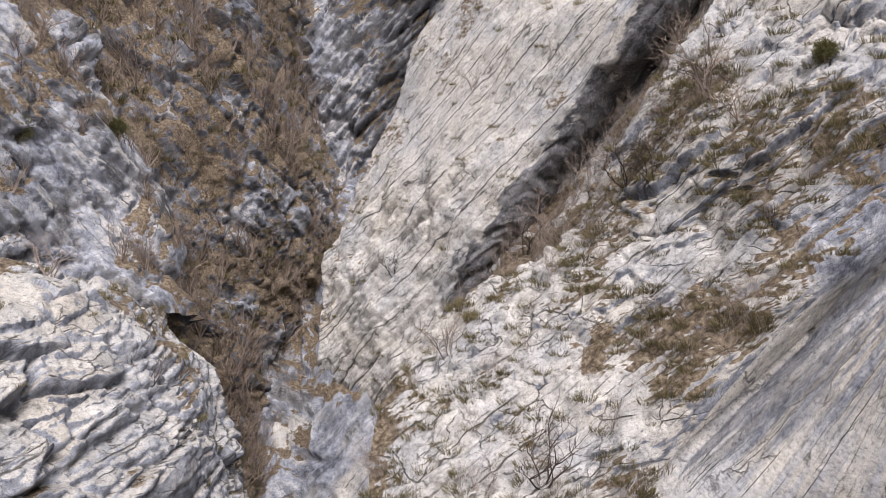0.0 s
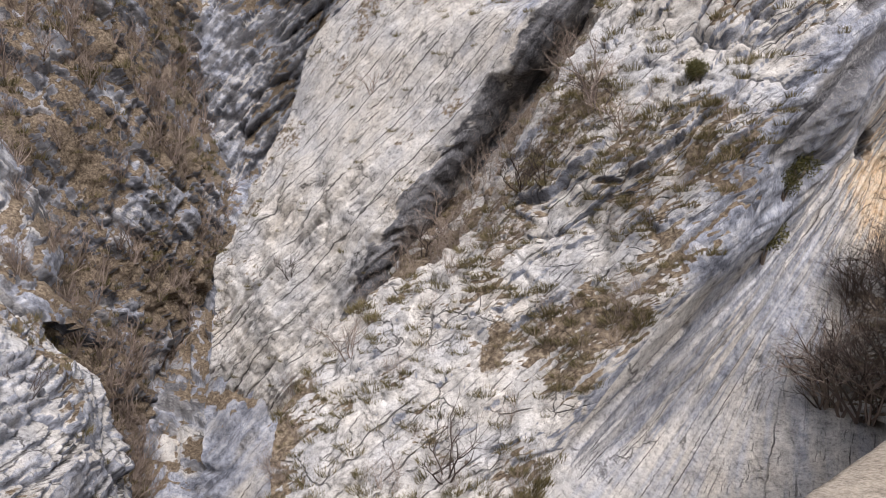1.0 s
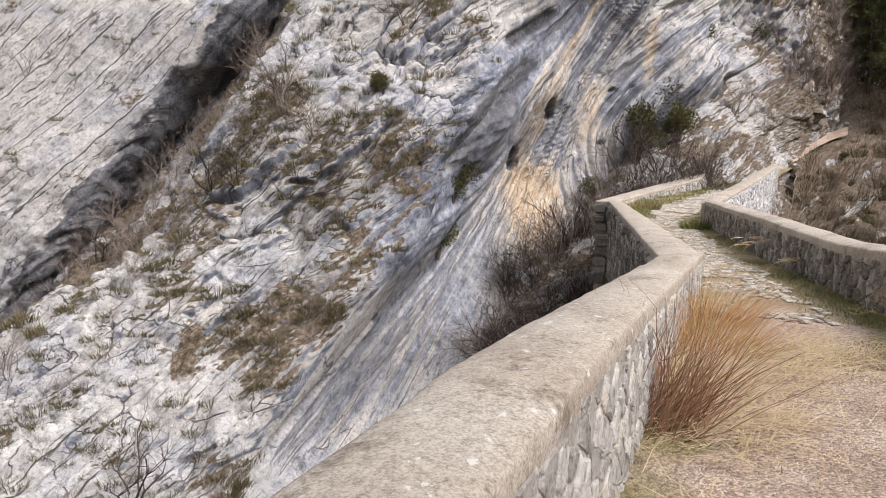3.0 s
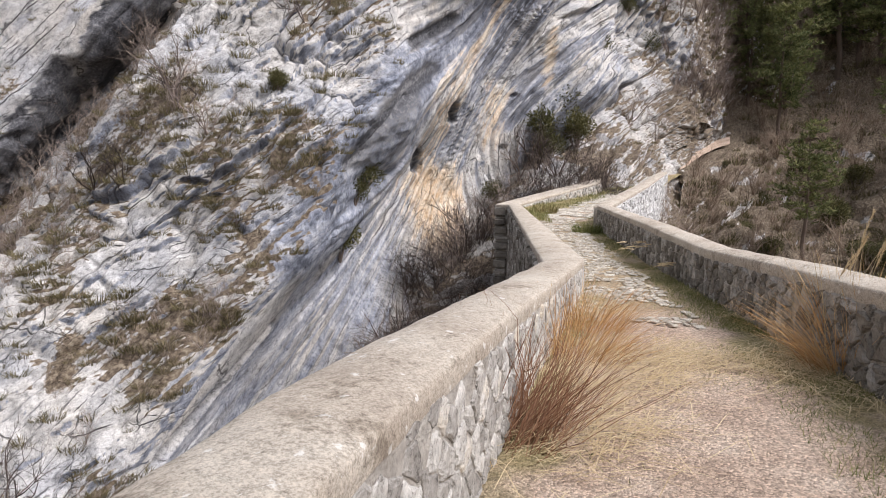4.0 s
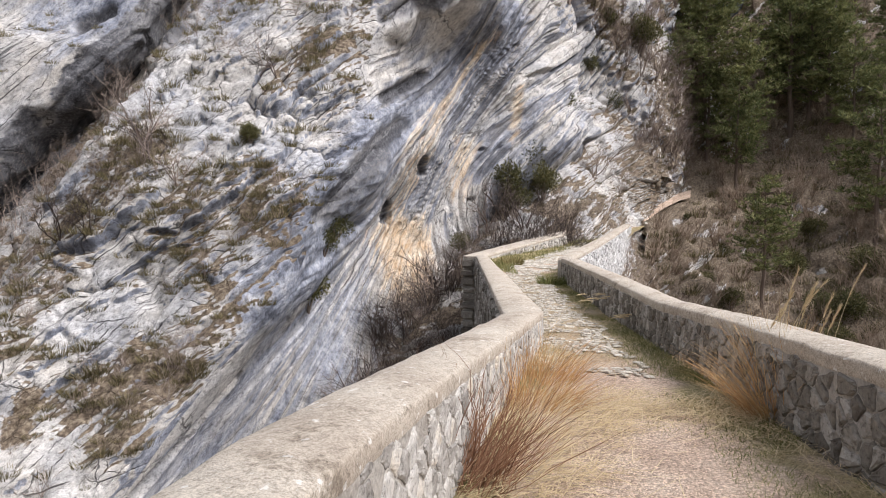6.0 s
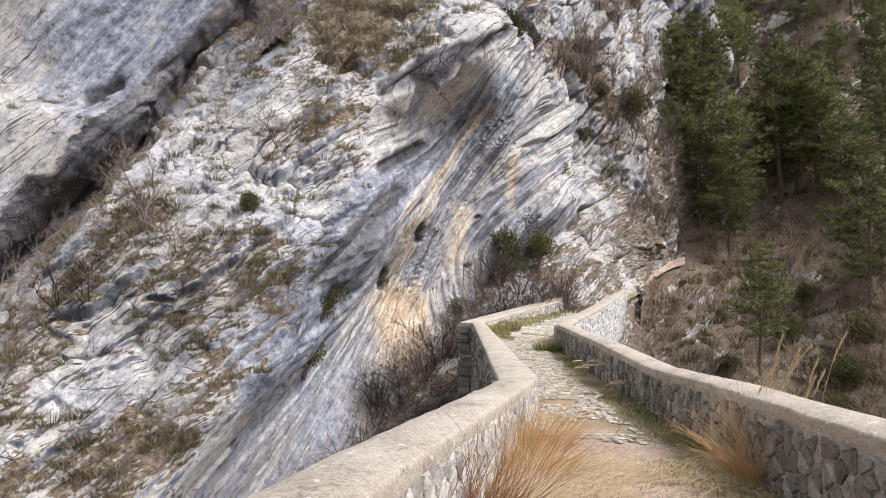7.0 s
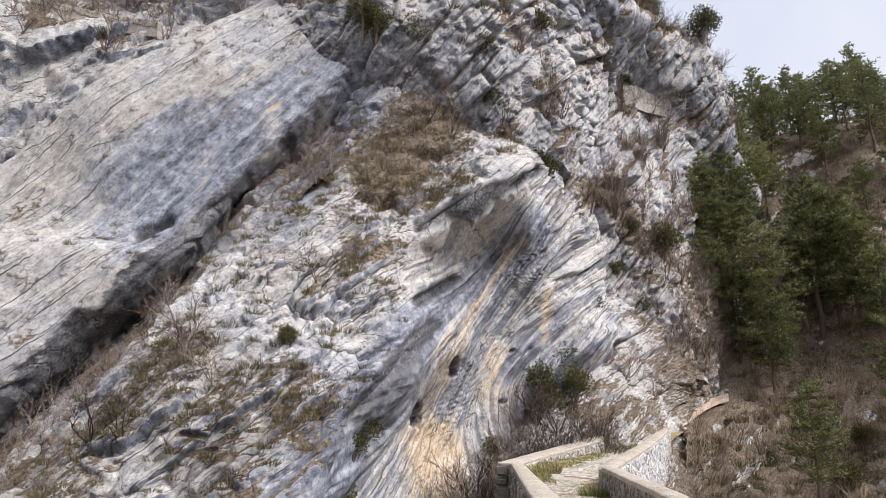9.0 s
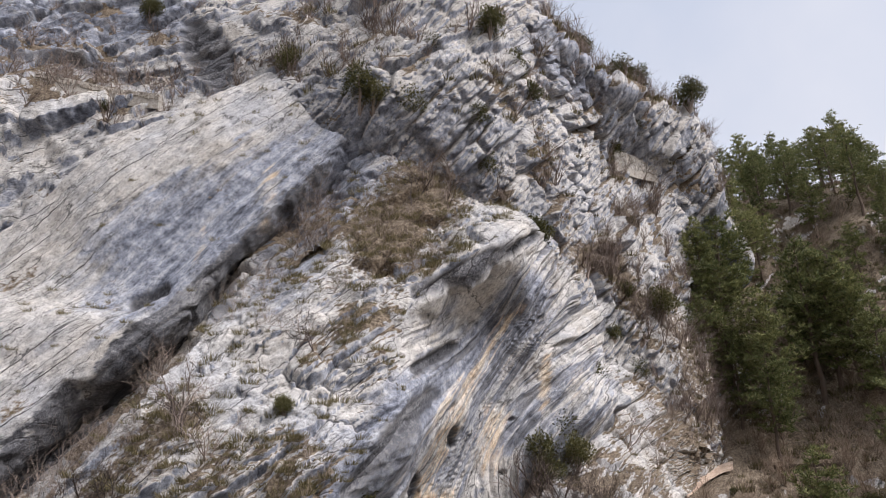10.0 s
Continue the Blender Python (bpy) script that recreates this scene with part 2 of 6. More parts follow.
def ground_mat():
    m, nt, b = nodes_of("path_gravel")
    pos = position(nt)
    n1 = tex(nt, 1.6, 6, 0.7, pos)
    n2 = tex(nt, 26.0, 7, 0.85, pos)
    vo = tex(nt, 75.0, vec=pos, kind="ShaderNodeTexVoronoi")
    vo2 = tex(nt, 28.0, vec=pos, kind="ShaderNodeTexVoronoi")
    col = ramp(nt, n1.outputs["Fac"], [(0.3, (0.42, 0.305, 0.23)), (0.5, (0.56, 0.43, 0.335)), (0.7, (0.68, 0.56, 0.455))])
    chip = nt.nodes.new("ShaderNodeSeparateColor")
    nt.links.new(vo.outputs["Color"], chip.inputs[0])
    col = mixc(nt, 0.9, col, ramp(nt, chip.outputs[0], [(0.0, (0.52, 0.5, 0.48)), (0.5, (0.95, 0.94, 0.92)), (1.0, (1.45, 1.42, 1.38))]), 'MULTIPLY')
    col = mixc(nt, 0.8, col, ramp(nt, n2.outputs["Fac"], [(0.36, (0.45, 0.42, 0.4)), (0.5, (0.95, 0.95, 0.95)), (0.66, (1.15, 1.15, 1.15))]), 'MULTIPLY')
    grass = ramp(nt, n2.outputs["Fac"], [(0.36, (0.10, 0.085, 0.035)), (0.5, (0.30, 0.245, 0.115)), (0.64, (0.55, 0.45, 0.25))])
    col = mixc(nt, attr(nt, "grass"), col, grass)
    nt.links.new(col, b.inputs["Base Color"])
    b.inputs["Roughness"].default_value = 0.95
    h = math_node(nt, 'SUBTRACT', n2.outputs["Fac"], math_node(nt, 'ADD', math_node(nt, 'MULTIPLY', vo.outputs["Distance"], 0.6), math_node(nt, 'MULTIPLY', vo2.outputs["Distance"], 0.5)))
    bump(nt, b, h, 0.9, 0.03)
    return m


def plant_mat(name, stops, rough=0.7, through_light=0.25):
    """Leaves, blades and twigs: a colour for each piece, a little light let through."""
    m, nt, b = nodes_of(name)
    geo = nt.nodes.new("ShaderNodeNewGeometry")
    obj = nt.nodes.new("ShaderNodeObjectInfo")
    n = tex(nt, 0.6, 3, 0.5, geo.outputs["Position"])
    v = math_node(nt, 'ADD', math_node(nt, 'MULTIPLY', geo.outputs["Random Per Island"], 0.55), math_node(nt, 'MULTIPLY', n.outputs["Fac"], 0.45))
    v = math_node(nt, 'ADD', v, math_node(nt, 'MULTIPLY', math_node(nt, 'SUBTRACT', obj.outputs["Random"], 0.5), 0.2))
    col = ramp(nt, v, stops)
    nt.links.new(col, b.inputs["Base Color"])
    b.inputs["Roughness"].default_value = rough
    b.inputs["Specular IOR Level"].default_value = 0.2
    if through_light:
        t = nt.nodes.new("ShaderNodeBsdfTranslucent")
        nt.links.new(col, t.inputs["Color"])
        mix = nt.nodes.new("ShaderNodeMixShader")
        mix.inputs[0].default_value = through_light
        nt.links.new(b.outputs[0], mix.inputs[1])
        nt.links.new(t.outputs[0], mix.inputs[2])
        nt.links.new(mix.outputs[0], nt.nodes["Material Output"].inputs["Surface"])
    return m


def stone_mat(name, stops, fine_scale=38.0):
    m, nt, b = nodes_of(name)
    geo = nt.nodes.new("ShaderNodeNewGeometry")
    obj = nt.nodes.new("ShaderNodeObjectInfo")
    pos = geo.outputs["Position"]
    n1, n2 = tex(nt, 6.0, 6, 0.7, pos), tex(nt, fine_scale, 6, 0.8, pos)
    r = math_node(nt, 'FRACT', math_node(nt, 'ADD', geo.outputs["Random Per Island"], obj.outputs["Random"]))
    v = math_node(nt, 'ADD', math_node(nt, 'MULTIPLY', r, 0.45), math_node(nt, 'MULTIPLY', n1.outputs["Fac"], 0.55))
    col = ramp(nt, v, stops)
    col = mixc(nt, 0.85, col, ramp(nt, n2.outputs["Fac"], [(0.36, (0.28, 0.27, 0.26)), (0.45, (0.82, 0.82, 0.82)), (0.55, (1.0, 1.0, 1.0)), (0.66, (1.25, 1.25, 1.25))]), 'MULTIPLY')
    nt.links.new(col, b.inputs["Base Color"])
    b.inputs["Roughness"].default_value = 0.92
    b.inputs["Specular IOR Level"].default_value = 0.2
    h = math_node(nt, 'ADD', n1.outputs["Fac"], math_node(nt, 'MULTIPLY', n2.outputs["Fac"], 0.4))
    bump(nt, b, h, 0.9, 0.05)
    return m


STONE_PALE = stone_mat("pale_wall_stone", [(0.2, (0.26, 0.24, 0.215)), (0.45, (0.46, 0.435, 0.395)), (0.62, (0.6, 0.575, 0.53)), (0.8, (0.56, 0.48, 0.37))], 20.0)
STONE_WHITE = stone_mat("white_wall_stone", [(0.2, (0.42, 0.41, 0.4)), (0.5, (0.62, 0.61, 0.59)), (0.8, (0.74, 0.72, 0.69))])
STONE_WARM = stone_mat("warm_wall_stone", [(0.2, (0.3, 0.26, 0.22)), (0.5, (0.46, 0.41, 0.35)), (0.8, (0.58, 0.53, 0.46))], 12.0)
STONE_DARK = stone_mat("dark_wall_stone", [(0.2, (0.12, 0.105, 0.088)), (0.5, (0.26, 0.235, 0.2)), (0.75, (0.46, 0.43, 0.385))], 20.0)
STONE_PATH = stone_mat("worn_cobble", [(0.2, (0.34, 0.3, 0.24)), (0.5, (0.54, 0.49, 0.41)), (0.8, (0.7, 0.65, 0.56))])
DRY_GRASS = plant_mat("dry_olive_grass", [(0.15, (0.10, 0.085, 0.035)), (0.45, (0.23, 0.19, 0.08)), (0.75, (0.38, 0.31, 0.15))])
LEDGE_GRASS = plant_mat("brown_ledge_grass", [(0.15, (0.055, 0.05, 0.026)), (0.45, (0.13, 0.112, 0.055)), (0.8, (0.26, 0.215, 0.115))])
STRAW = plant_mat("ochre_straw", [(0.15, (0.30, 0.145, 0.055)), (0.45, (0.52, 0.30, 0.125)), (0.8, (0.68, 0.47, 0.24))])
STRAW_PALE = plant_mat("pale_straw", [(0.15, (0.34, 0.25, 0.13)), (0.5, (0.55, 0.43, 0.25)), (0.8, (0.70, 0.58, 0.38))])
GREEN_GRASS = plant_mat("verge_green", [(0.15, (0.07, 0.09, 0.025)), (0.45, (0.16, 0.175, 0.055)), (0.8, (0.38, 0.33, 0.16))])
TWIGS = plant_mat("grey_brown_twigs", [(0.15, (0.13, 0.10, 0.085)), (0.5, (0.24, 0.19, 0.16)), (0.8, (0.36, 0.30, 0.255))], 0.9, 0)
BROWN_TWIGS = plant_mat("brown_twigs", [(0.15, (0.16, 0.115, 0.085)), (0.5, (0.29, 0.22, 0.165)), (0.8, (0.42, 0.345, 0.26))], 0.9, 0)
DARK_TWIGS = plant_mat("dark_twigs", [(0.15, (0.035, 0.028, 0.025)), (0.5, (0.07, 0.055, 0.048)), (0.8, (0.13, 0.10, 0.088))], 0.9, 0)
RED_TWIGS = plant_mat("reddish_twigs", [(0.15, (0.10, 0.045, 0.025)), (0.5, (0.2, 0.10, 0.055)), (0.8, (0.33, 0.2, 0.12))], 0.8, 0)
LEAVES = plant_mat("evergreen_leaves", [(0.15, (0.035, 0.037, 0.016)), (0.5, (0.085, 0.085, 0.034)), (0.8, (0.19, 0.17, 0.075))])
NEEDLES = plant_mat("pine_needles", [(0.15, (0.055, 0.071, 0.028)), (0.5, (0.165, 0.182, 0.073)), (0.8, (0.34, 0.335, 0.145))], 0.7, 0.25)
BARK = plant_mat("pine_bark", [(0.15, (0.06, 0.045, 0.035)), (0.5, (0.12, 0.09, 0.07)), (0.8, (0.2, 0.15, 0.12))], 0.95, 0)
ROCK = limestone()
MASONRY = masonry_mat()
COPE = cope_mat()
GRAVEL = ground_mat()


def part(name, bm, mat, parent=None, label=""):
    me = bpy.data.meshes.new(name)
    bm.to_mesh(me)
    bm.free()
    if mat:
        me.materials.append(mat)
    ob = new(name, me)
    ob.parent = parent
    if label:
        tagged(ob, label)
    return ob


# ---- rock faces: control nets, bottom row to top row ----
RAMP_LOW = [
    [(-3.4, 19.8, -10.3), (-0.5, 18.6, -9.8), (1.9, 18.0, -9.7), (3.9, 17.7, -9.6), (6.0, 19.3, -9.9), (9.4, 20.5, -10.9), (12.1, 20.3, -12.0), (15.5, 19.1, -12.6), (20.0, 19.9, -14.4)],
    [(-2.7, 25.7, -7.4), (0.7, 23.1, -7.6), (3.4, 21.5, -8.0), (6.0, 20.7, -8.6), (8.6, 22.4, -9.2), (12.3, 24.0, -9.9), (15.9, 24.2, -10.3), (23.2, 23.0, -9.0), (29.0, 24.1, -9.8)],
    [(1.3, 29.3, -4.3), (4.0, 25.4, -4.3), (6.4, 23.5, -5.3), (10.0, 21.3, -4.6), (13.0, 23.6, -5.6), (16.5, 25.4, -6.6), (19.5, 25.8, -6.7), (25.3, 25.3, -5.4), (31.3, 27.7, -5.8)],
]
RAMP_MID = [
    [(5.7, 30.2, -1.6), (7.6, 26.1, -1.2), (9.5, 24.3, -1.6), (13.1, 21.4, -2.1), (18.5, 26.2, -2.6), (21.7, 27.6, -3.1), (25.2, 28.0, -2.8), (28.9, 26.5, -2.6), (35.1, 28.5, -2.9)],
    [(8.4, 29.1, 3.1), (10.4, 25.3, 2.2), (12.6, 23.2, 1.5), (15.4, 22.0, 1.0), (20.7, 26.2, 0.9), (24.0, 28.0, 0.8), (28.3, 28.8, 0.0), (31.7, 28.1, -0.4), (38.2, 29.8, -0.3)],
    [(12.5, 30.4, 7.3), (14.1, 26.5, 6.3), (15.8, 24.4, 5.5), (19.1, 22.8, 4.4), (24.1, 25.7, 5.2), (28.2, 27.2, 5.6), (33.0, 27.8, 6.4), (38.2, 26.2, 5.9), (44.6, 27.2, 6.8)],
]
RAMP_HIGH = [
    [(15.1, 34.1, 11.1), (16.4, 28.3, 10.7), (18.4, 26.0, 10.0), (20.1, 24.1, 9.4), (23.8, 25.5, 9.9), (28.0, 27.0, 10.1), (33.2, 27.3, 10.1), (37.8, 26.7, 8.6), (44.0, 28.1, 9.6)],
    [(21.0, 33.8, 17.9), (22.3, 27.9, 15.8), (23.9, 25.2, 14.1), (26.1, 22.6, 14.8), (27.8, 23.2, 14.0), (30.9, 25.0, 13.2), (35.0, 26.6, 12.8), (39.2, 27.4, 11.3), (46.2, 29.3, 12.7)],
    [(23.9, 32.9, 23.3), (25.5, 29.0, 20.5), (26.9, 27.3, 18.8), (28.9, 24.2, 17.7), (31.6, 24.4, 17.3), (34.8, 25.8, 16.8), (38.2, 26.8, 16.1), (41.5, 28.3, 14.4), (48.6, 29.9, 16.1)],
]
SLAB_LOW = [
    [(-9.5, 46.0, -14.0), (-8.2, 45.0, -15.0), (-6.5, 43.4, -16.0), (-5.0, 42.6, -16.5), (-4.3, 45.0, -17.5)],
    [(-8.7, 44.1, -9.7), (-7.5, 43.1, -10.3), (-5.5, 41.0, -11.3), (-4.0, 40.1, -11.5), (-3.3, 42.8, -12.9)],
    [(-8.4, 46.1, -5.4), (-5.7, 43.3, -6.3), (-2.7, 40.8, -7.5), (0.1, 39.2, -8.1), (1.9, 43.0, -9.2)],
    [(-7.3, 47.7, -1.7), (-3.8, 44.1, -2.1), (-0.2, 40.6, -2.8), (2.7, 38.5, -3.1), (5.5, 42.6, -4.2)],
    [(-5.1, 49.1, 2.1), (-1.2, 44.4, 2.1), (2.2, 40.3, 1.5), (5.5, 38.0, 0.9), (9.0, 42.4, -0.1)],
    [(-2.7, 50.1, 6.0), (1.3, 45.1, 6.0), (5.2, 40.3, 5.6), (9.2, 37.6, 5.5), (12.5, 41.4, 4.4)],
]
SLAB_HIGH = [
    [(-0.2, 50.4, 11.5), (4.6, 44.7, 10.7), (8.3, 39.6, 10.0), (12.2, 35.7, 8.4), (15.3, 39.4, 8.5)],
    [(6.7, 46.3, 16.8), (9.1, 42.2, 13.1), (11.3, 38.5, 11.1), (13.7, 35.1, 10.4), (17.5, 38.8, 10.5)],
    [(10.3, 43.5, 22.2), (11.5, 40.3, 18.3), (13.4, 37.7, 14.7), (15.2, 34.5, 13.7), (18.3, 37.0, 13.8)],
    [(14.9, 41.0, 26.4), (15.7, 37.7, 23.2), (16.9, 35.4, 19.5), (18.7, 32.3, 18.7), (21.6, 34.2, 19.0)],
    [(19.5, 38.9, 30.3), (19.8, 35.8, 27.1), (20.3, 33.4, 24.1), (21.0, 31.2, 22.6), (23.6, 32.1, 22.7)],
]
MOUNT_LOW = [
    [(19.6, 37.7, 22.0), (23.8, 34.1, 18.8), (29.0, 31.7, 17.8), (36.3, 29.0, 16.7), (45.7, 30.4, 11.7), (50.8, 29.1, 7.3), (54.7, 26.5, 3.7), (67.5, 29.8, 4.0)],
    [(19.3, 37.8, 26.4), (23.1, 32.1, 23.3), (27.7, 29.2, 21.7), (35.0, 27.7, 21.8), (47.2, 30.8, 18.9), (51.6, 29.3, 15.3), (56.8, 27.4, 11.6), (69.8, 30.4, 12.2)],
    [(20.4, 37.1, 30.3), (22.8, 30.7, 26.5), (27.6, 28.0, 25.6), (34.4, 26.9, 26.0), (47.0, 30.7, 25.3), (53.3, 30.1, 23.4), (61.0, 29.7, 22.1), (73.8, 32.0, 17.0)],
    [(21.4, 37.7, 34.1), (23.7, 30.7, 30.1), (28.1, 27.3, 29.6), (34.9, 27.0, 31.2), (48.3, 31.0, 32.2), (56.3, 31.0, 31.8), (64.5, 29.7, 29.4), (78.1, 31.6, 20.5)],
]
MOUNT_HIGH = [
    [(22.4, 38.0, 38.1), (25.2, 31.5, 34.8), (29.2, 27.7, 34.8), (36.1, 27.2, 34.6), (47.8, 29.6, 35.8), (56.0, 28.8, 35.4), (64.5, 28.5, 33.0), (77.1, 28.8, 23.0)],
    [(21.9, 38.0, 44.5), (26.7, 32.1, 43.7), (31.8, 28.0, 42.0), (38.7, 26.8, 36.9), (48.4, 28.3, 38.0), (56.4, 27.9, 38.7), (64.5, 27.6, 38.0), (76.6, 28.2, 25.5)],
    [(21.3, 38.2, 55.6), (28.1, 32.4, 56.2), (34.3, 28.6, 50.7), (46.8, 30.6, 39.2), (59.2, 33.9, 41.5), (67.4, 32.8, 40.3), (76.5, 31.0, 37.5), (82.8, 30.8, 25.0)],
]
TOPLEFT = [
    [(4.3, 60.0, 12.9), (7.8, 54.6, 16.7), (11.3, 50.1, 21.7), (15.8, 47.0, 25.9), (19.1, 45.0, 29.3), (23.4, 42.3, 32.1)],
    [(2.3, 59.7, 22.5), (6.6, 56.2, 25.1), (11.1, 52.3, 27.2), (16.0, 48.5, 29.6), (19.7, 46.8, 32.0), (24.9, 43.2, 35.4)],
    [(1.2, 61.5, 29.1), (5.7, 57.8, 31.5), (11.0, 54.4, 32.0), (16.9, 51.5, 32.1), (20.5, 48.8, 34.3), (26.2, 43.9, 38.8)],
    [(0.6, 64.1, 33.2), (5.7, 60.6, 34.9), (11.4, 57.4, 34.9), (17.4, 53.5, 34.6), (21.3, 50.0, 37.6), (27.2, 45.7, 42.7)],
    [(-0.1, 67.7, 39.2), (5.5, 64.4, 40.3), (11.3, 59.4, 39.4), (17.0, 54.5, 40.9), (21.7, 50.9, 43.3), (28.9, 47.9, 49.0)],
]
TOPLEFT_BACK = [
    [(-2.7, 72.4, 54.3), (3.8, 69.2, 55.0), (10.4, 65.1, 55.9), (17.2, 60.0, 56.9), (23.0, 56.5, 58.4), (31.6, 49.8, 61.9)],
]
GORGE_LEFT = [
    [(-32.4, 33.8, -16.6), (-27.5, 37.5, -17.6), (-22.3, 40.2, -18.9), (-18.7, 42.9, -19.5), (-16.5, 46.3, -21.5), (-14.5, 50.4, -23.9)],
    [(-31.9, 35.1, -7.7), (-26.9, 39.0, -7.8), (-22.6, 43.7, -9.2), (-19.5, 47.0, -10.5), (-17.6, 51.0, -14.5), (-17.7, 56.0, -19.3)],
    [(-31.0, 35.7, -0.3), (-26.5, 40.4, 0.5), (-23.0, 44.7, -0.9), (-19.9, 49.2, -4.2), (-16.6, 54.5, -5.3), (-12.6, 64.5, -7.7)],
    [(-30.0, 36.1, 7.1), (-26.6, 42.3, 7.3), (-23.6, 46.4, 6.7), (-19.7, 50.5, 5.0), (-15.1, 56.3, 3.9), (-10.8, 69.5, 1.4)],
    [(-30.6, 38.2, 13.4), (-27.2, 45.1, 14.8), (-24.2, 49.1, 14.8), (-20.1, 52.3, 14.0), (-15.7, 57.2, 12.8), (-13.1, 70.8, 9.2)],
]
GORGE_LEFT_TOP = [
    [(-33.6, 44.2, 25.2), (-28.0, 49.4, 27.2), (-24.3, 54.0, 29.1), (-19.5, 57.5, 28.3), (-15.7, 62.2, 25.3), (-13.0, 76.8, 21.5)],
]
LEFT_RIB = [
    [(-26.5, 30.0, -2.7), (-23.3, 32.4, -4.1), (-18.9, 36.2, -4.8), (-16.4, 39.4, -6.0), (-17.6, 44.1, -7.4)],
    [(-26.1, 30.7, 2.6), (-22.9, 33.2, 1.4), (-20.5, 37.0, 0.3), (-17.6, 40.6, -1.3), (-18.6, 45.6, -1.4)],
    [(-26.4, 32.3, 8.6), (-23.2, 35.0, 7.0), (-21.2, 37.6, 5.9), (-19.2, 41.1, 3.6), (-20.3, 46.0, 4.1)],
    [(-26.8, 34.1, 14.7), (-23.6, 36.9, 13.1), (-22.2, 38.4, 11.0), (-21.3, 41.5, 9.5), (-22.8, 46.2, 11.1)],
    [(-28.0, 36.9, 21.2), (-24.9, 39.9, 19.5), (-25.2, 41.2, 15.6), (-24.8, 43.0, 14.8), (-26.2, 47.5, 16.8)],
]
BUTTRESS = [
    [(-13.3, 13.5, -5.5), (-12.0, 16.4, -7.5), (-10.6, 19.0, -9.2), (-9.3, 21.3, -10.8), (-8.5, 23.3, -12.1), (-10.1, 28.2, -15.1)],
    [(-14.3, 14.9, -3.6), (-12.5, 17.9, -5.0), (-11.1, 20.1, -6.3), (-9.9, 22.5, -7.7), (-9.5, 24.8, -8.3), (-11.1, 30.2, -10.3)],
    [(-15.0, 16.1, -1.7), (-13.4, 19.7, -3.3), (-12.0, 21.5, -4.1), (-11.0, 24.1, -5.1), (-10.6, 26.4, -5.6), (-12.2, 32.1, -7.0)],
    [(-17.0, 18.6, -0.4), (-14.5, 21.8, -1.4), (-13.4, 23.6, -1.8), (-12.4, 25.0, -3.0), (-12.3, 27.1, -4.2), (-14.2, 32.7, -5.3)],
    [(-20.3, 22.5, 0.9), (-17.2, 26.1, -0.4), (-15.5, 27.1, -1.2), (-14.6, 28.6, -2.4), (-14.0, 29.8, -3.5), (-15.7, 34.5, -4.4)],
]
BACKWALL = [
    [(-25.0, 81.4, -4.5), (-16.5, 80.5, -3.7), (-11.0, 81.5, -2.9), (-5.5, 84.2, -0.7), (1.9, 88.4, 1.6)],
    [(-27.9, 87.5, 11.3), (-18.9, 85.9, 10.4), (-11.7, 85.2, 9.7), (-5.2, 85.7, 10.7), (2.8, 89.8, 11.9)],
    [(-30.6, 89.0, 22.4), (-21.5, 87.5, 22.0), (-12.3, 87.4, 21.2), (-3.6, 88.0, 22.1), (5.3, 91.6, 23.6)],
    [(-32.4, 95.7, 46.0), (-20.7, 94.0, 44.4), (-9.7, 95.8, 44.3), (0.9, 96.5, 43.8), (12.2, 100.8, 44.8)],
]
PIT = [
    [(-18.8, 38.6, -24.6), (-15.0, 39.5, -25.6), (-11.6, 40.2, -26.4), (-8.1, 40.6, -27.0), (-3.0, 40.8, -27.6)],
    [(-19.9, 46.9, -17.2), (-16.8, 49.8, -18.7), (-13.5, 50.2, -20.1), (-9.4, 49.0, -19.9), (-3.9, 46.1, -18.2)],
    [(-20.2, 53.0, -12.2), (-17.6, 57.8, -13.8), (-14.3, 58.6, -14.3), (-10.7, 59.7, -12.8), (-4.7, 56.9, -10.6)],
    [(-20.0, 60.7, -5.9), (-17.7, 65.6, -6.3), (-14.4, 68.3, -7.0), (-11.2, 71.1, -5.8), (-6.2, 71.9, -3.8)],
    [(-19.7, 71.7, 0.3), (-16.5, 76.6, 0.5), (-13.1, 79.3, 0.8), (-10.4, 79.7, 1.2), (-6.3, 80.1, 2.2)],
]
PILLAR = [
    [(-9.9, 37.9, -21.2), (-7.7, 37.3, -21.0), (-5.0, 36.7, -20.9), (-2.3, 35.9, -20.6), (-1.1, 39.3, -22.9)],
    [(-9.6, 41.9, -15.8), (-7.7, 40.9, -15.2), (-5.8, 40.3, -14.7), (-3.2, 40.2, -14.2), (-1.9, 43.3, -14.8)],
    [(-9.2, 44.6, -11.4), (-7.6, 43.5, -10.8), (-5.7, 42.5, -11.5), (-3.5, 42.1, -11.9), (-1.7, 44.1, -12.7)],
    [(-9.2, 47.5, -8.1), (-7.1, 46.8, -8.5), (-4.6, 45.9, -9.0), (-2.3, 45.0, -9.3), (-0.4, 45.9, -10.1)],
]
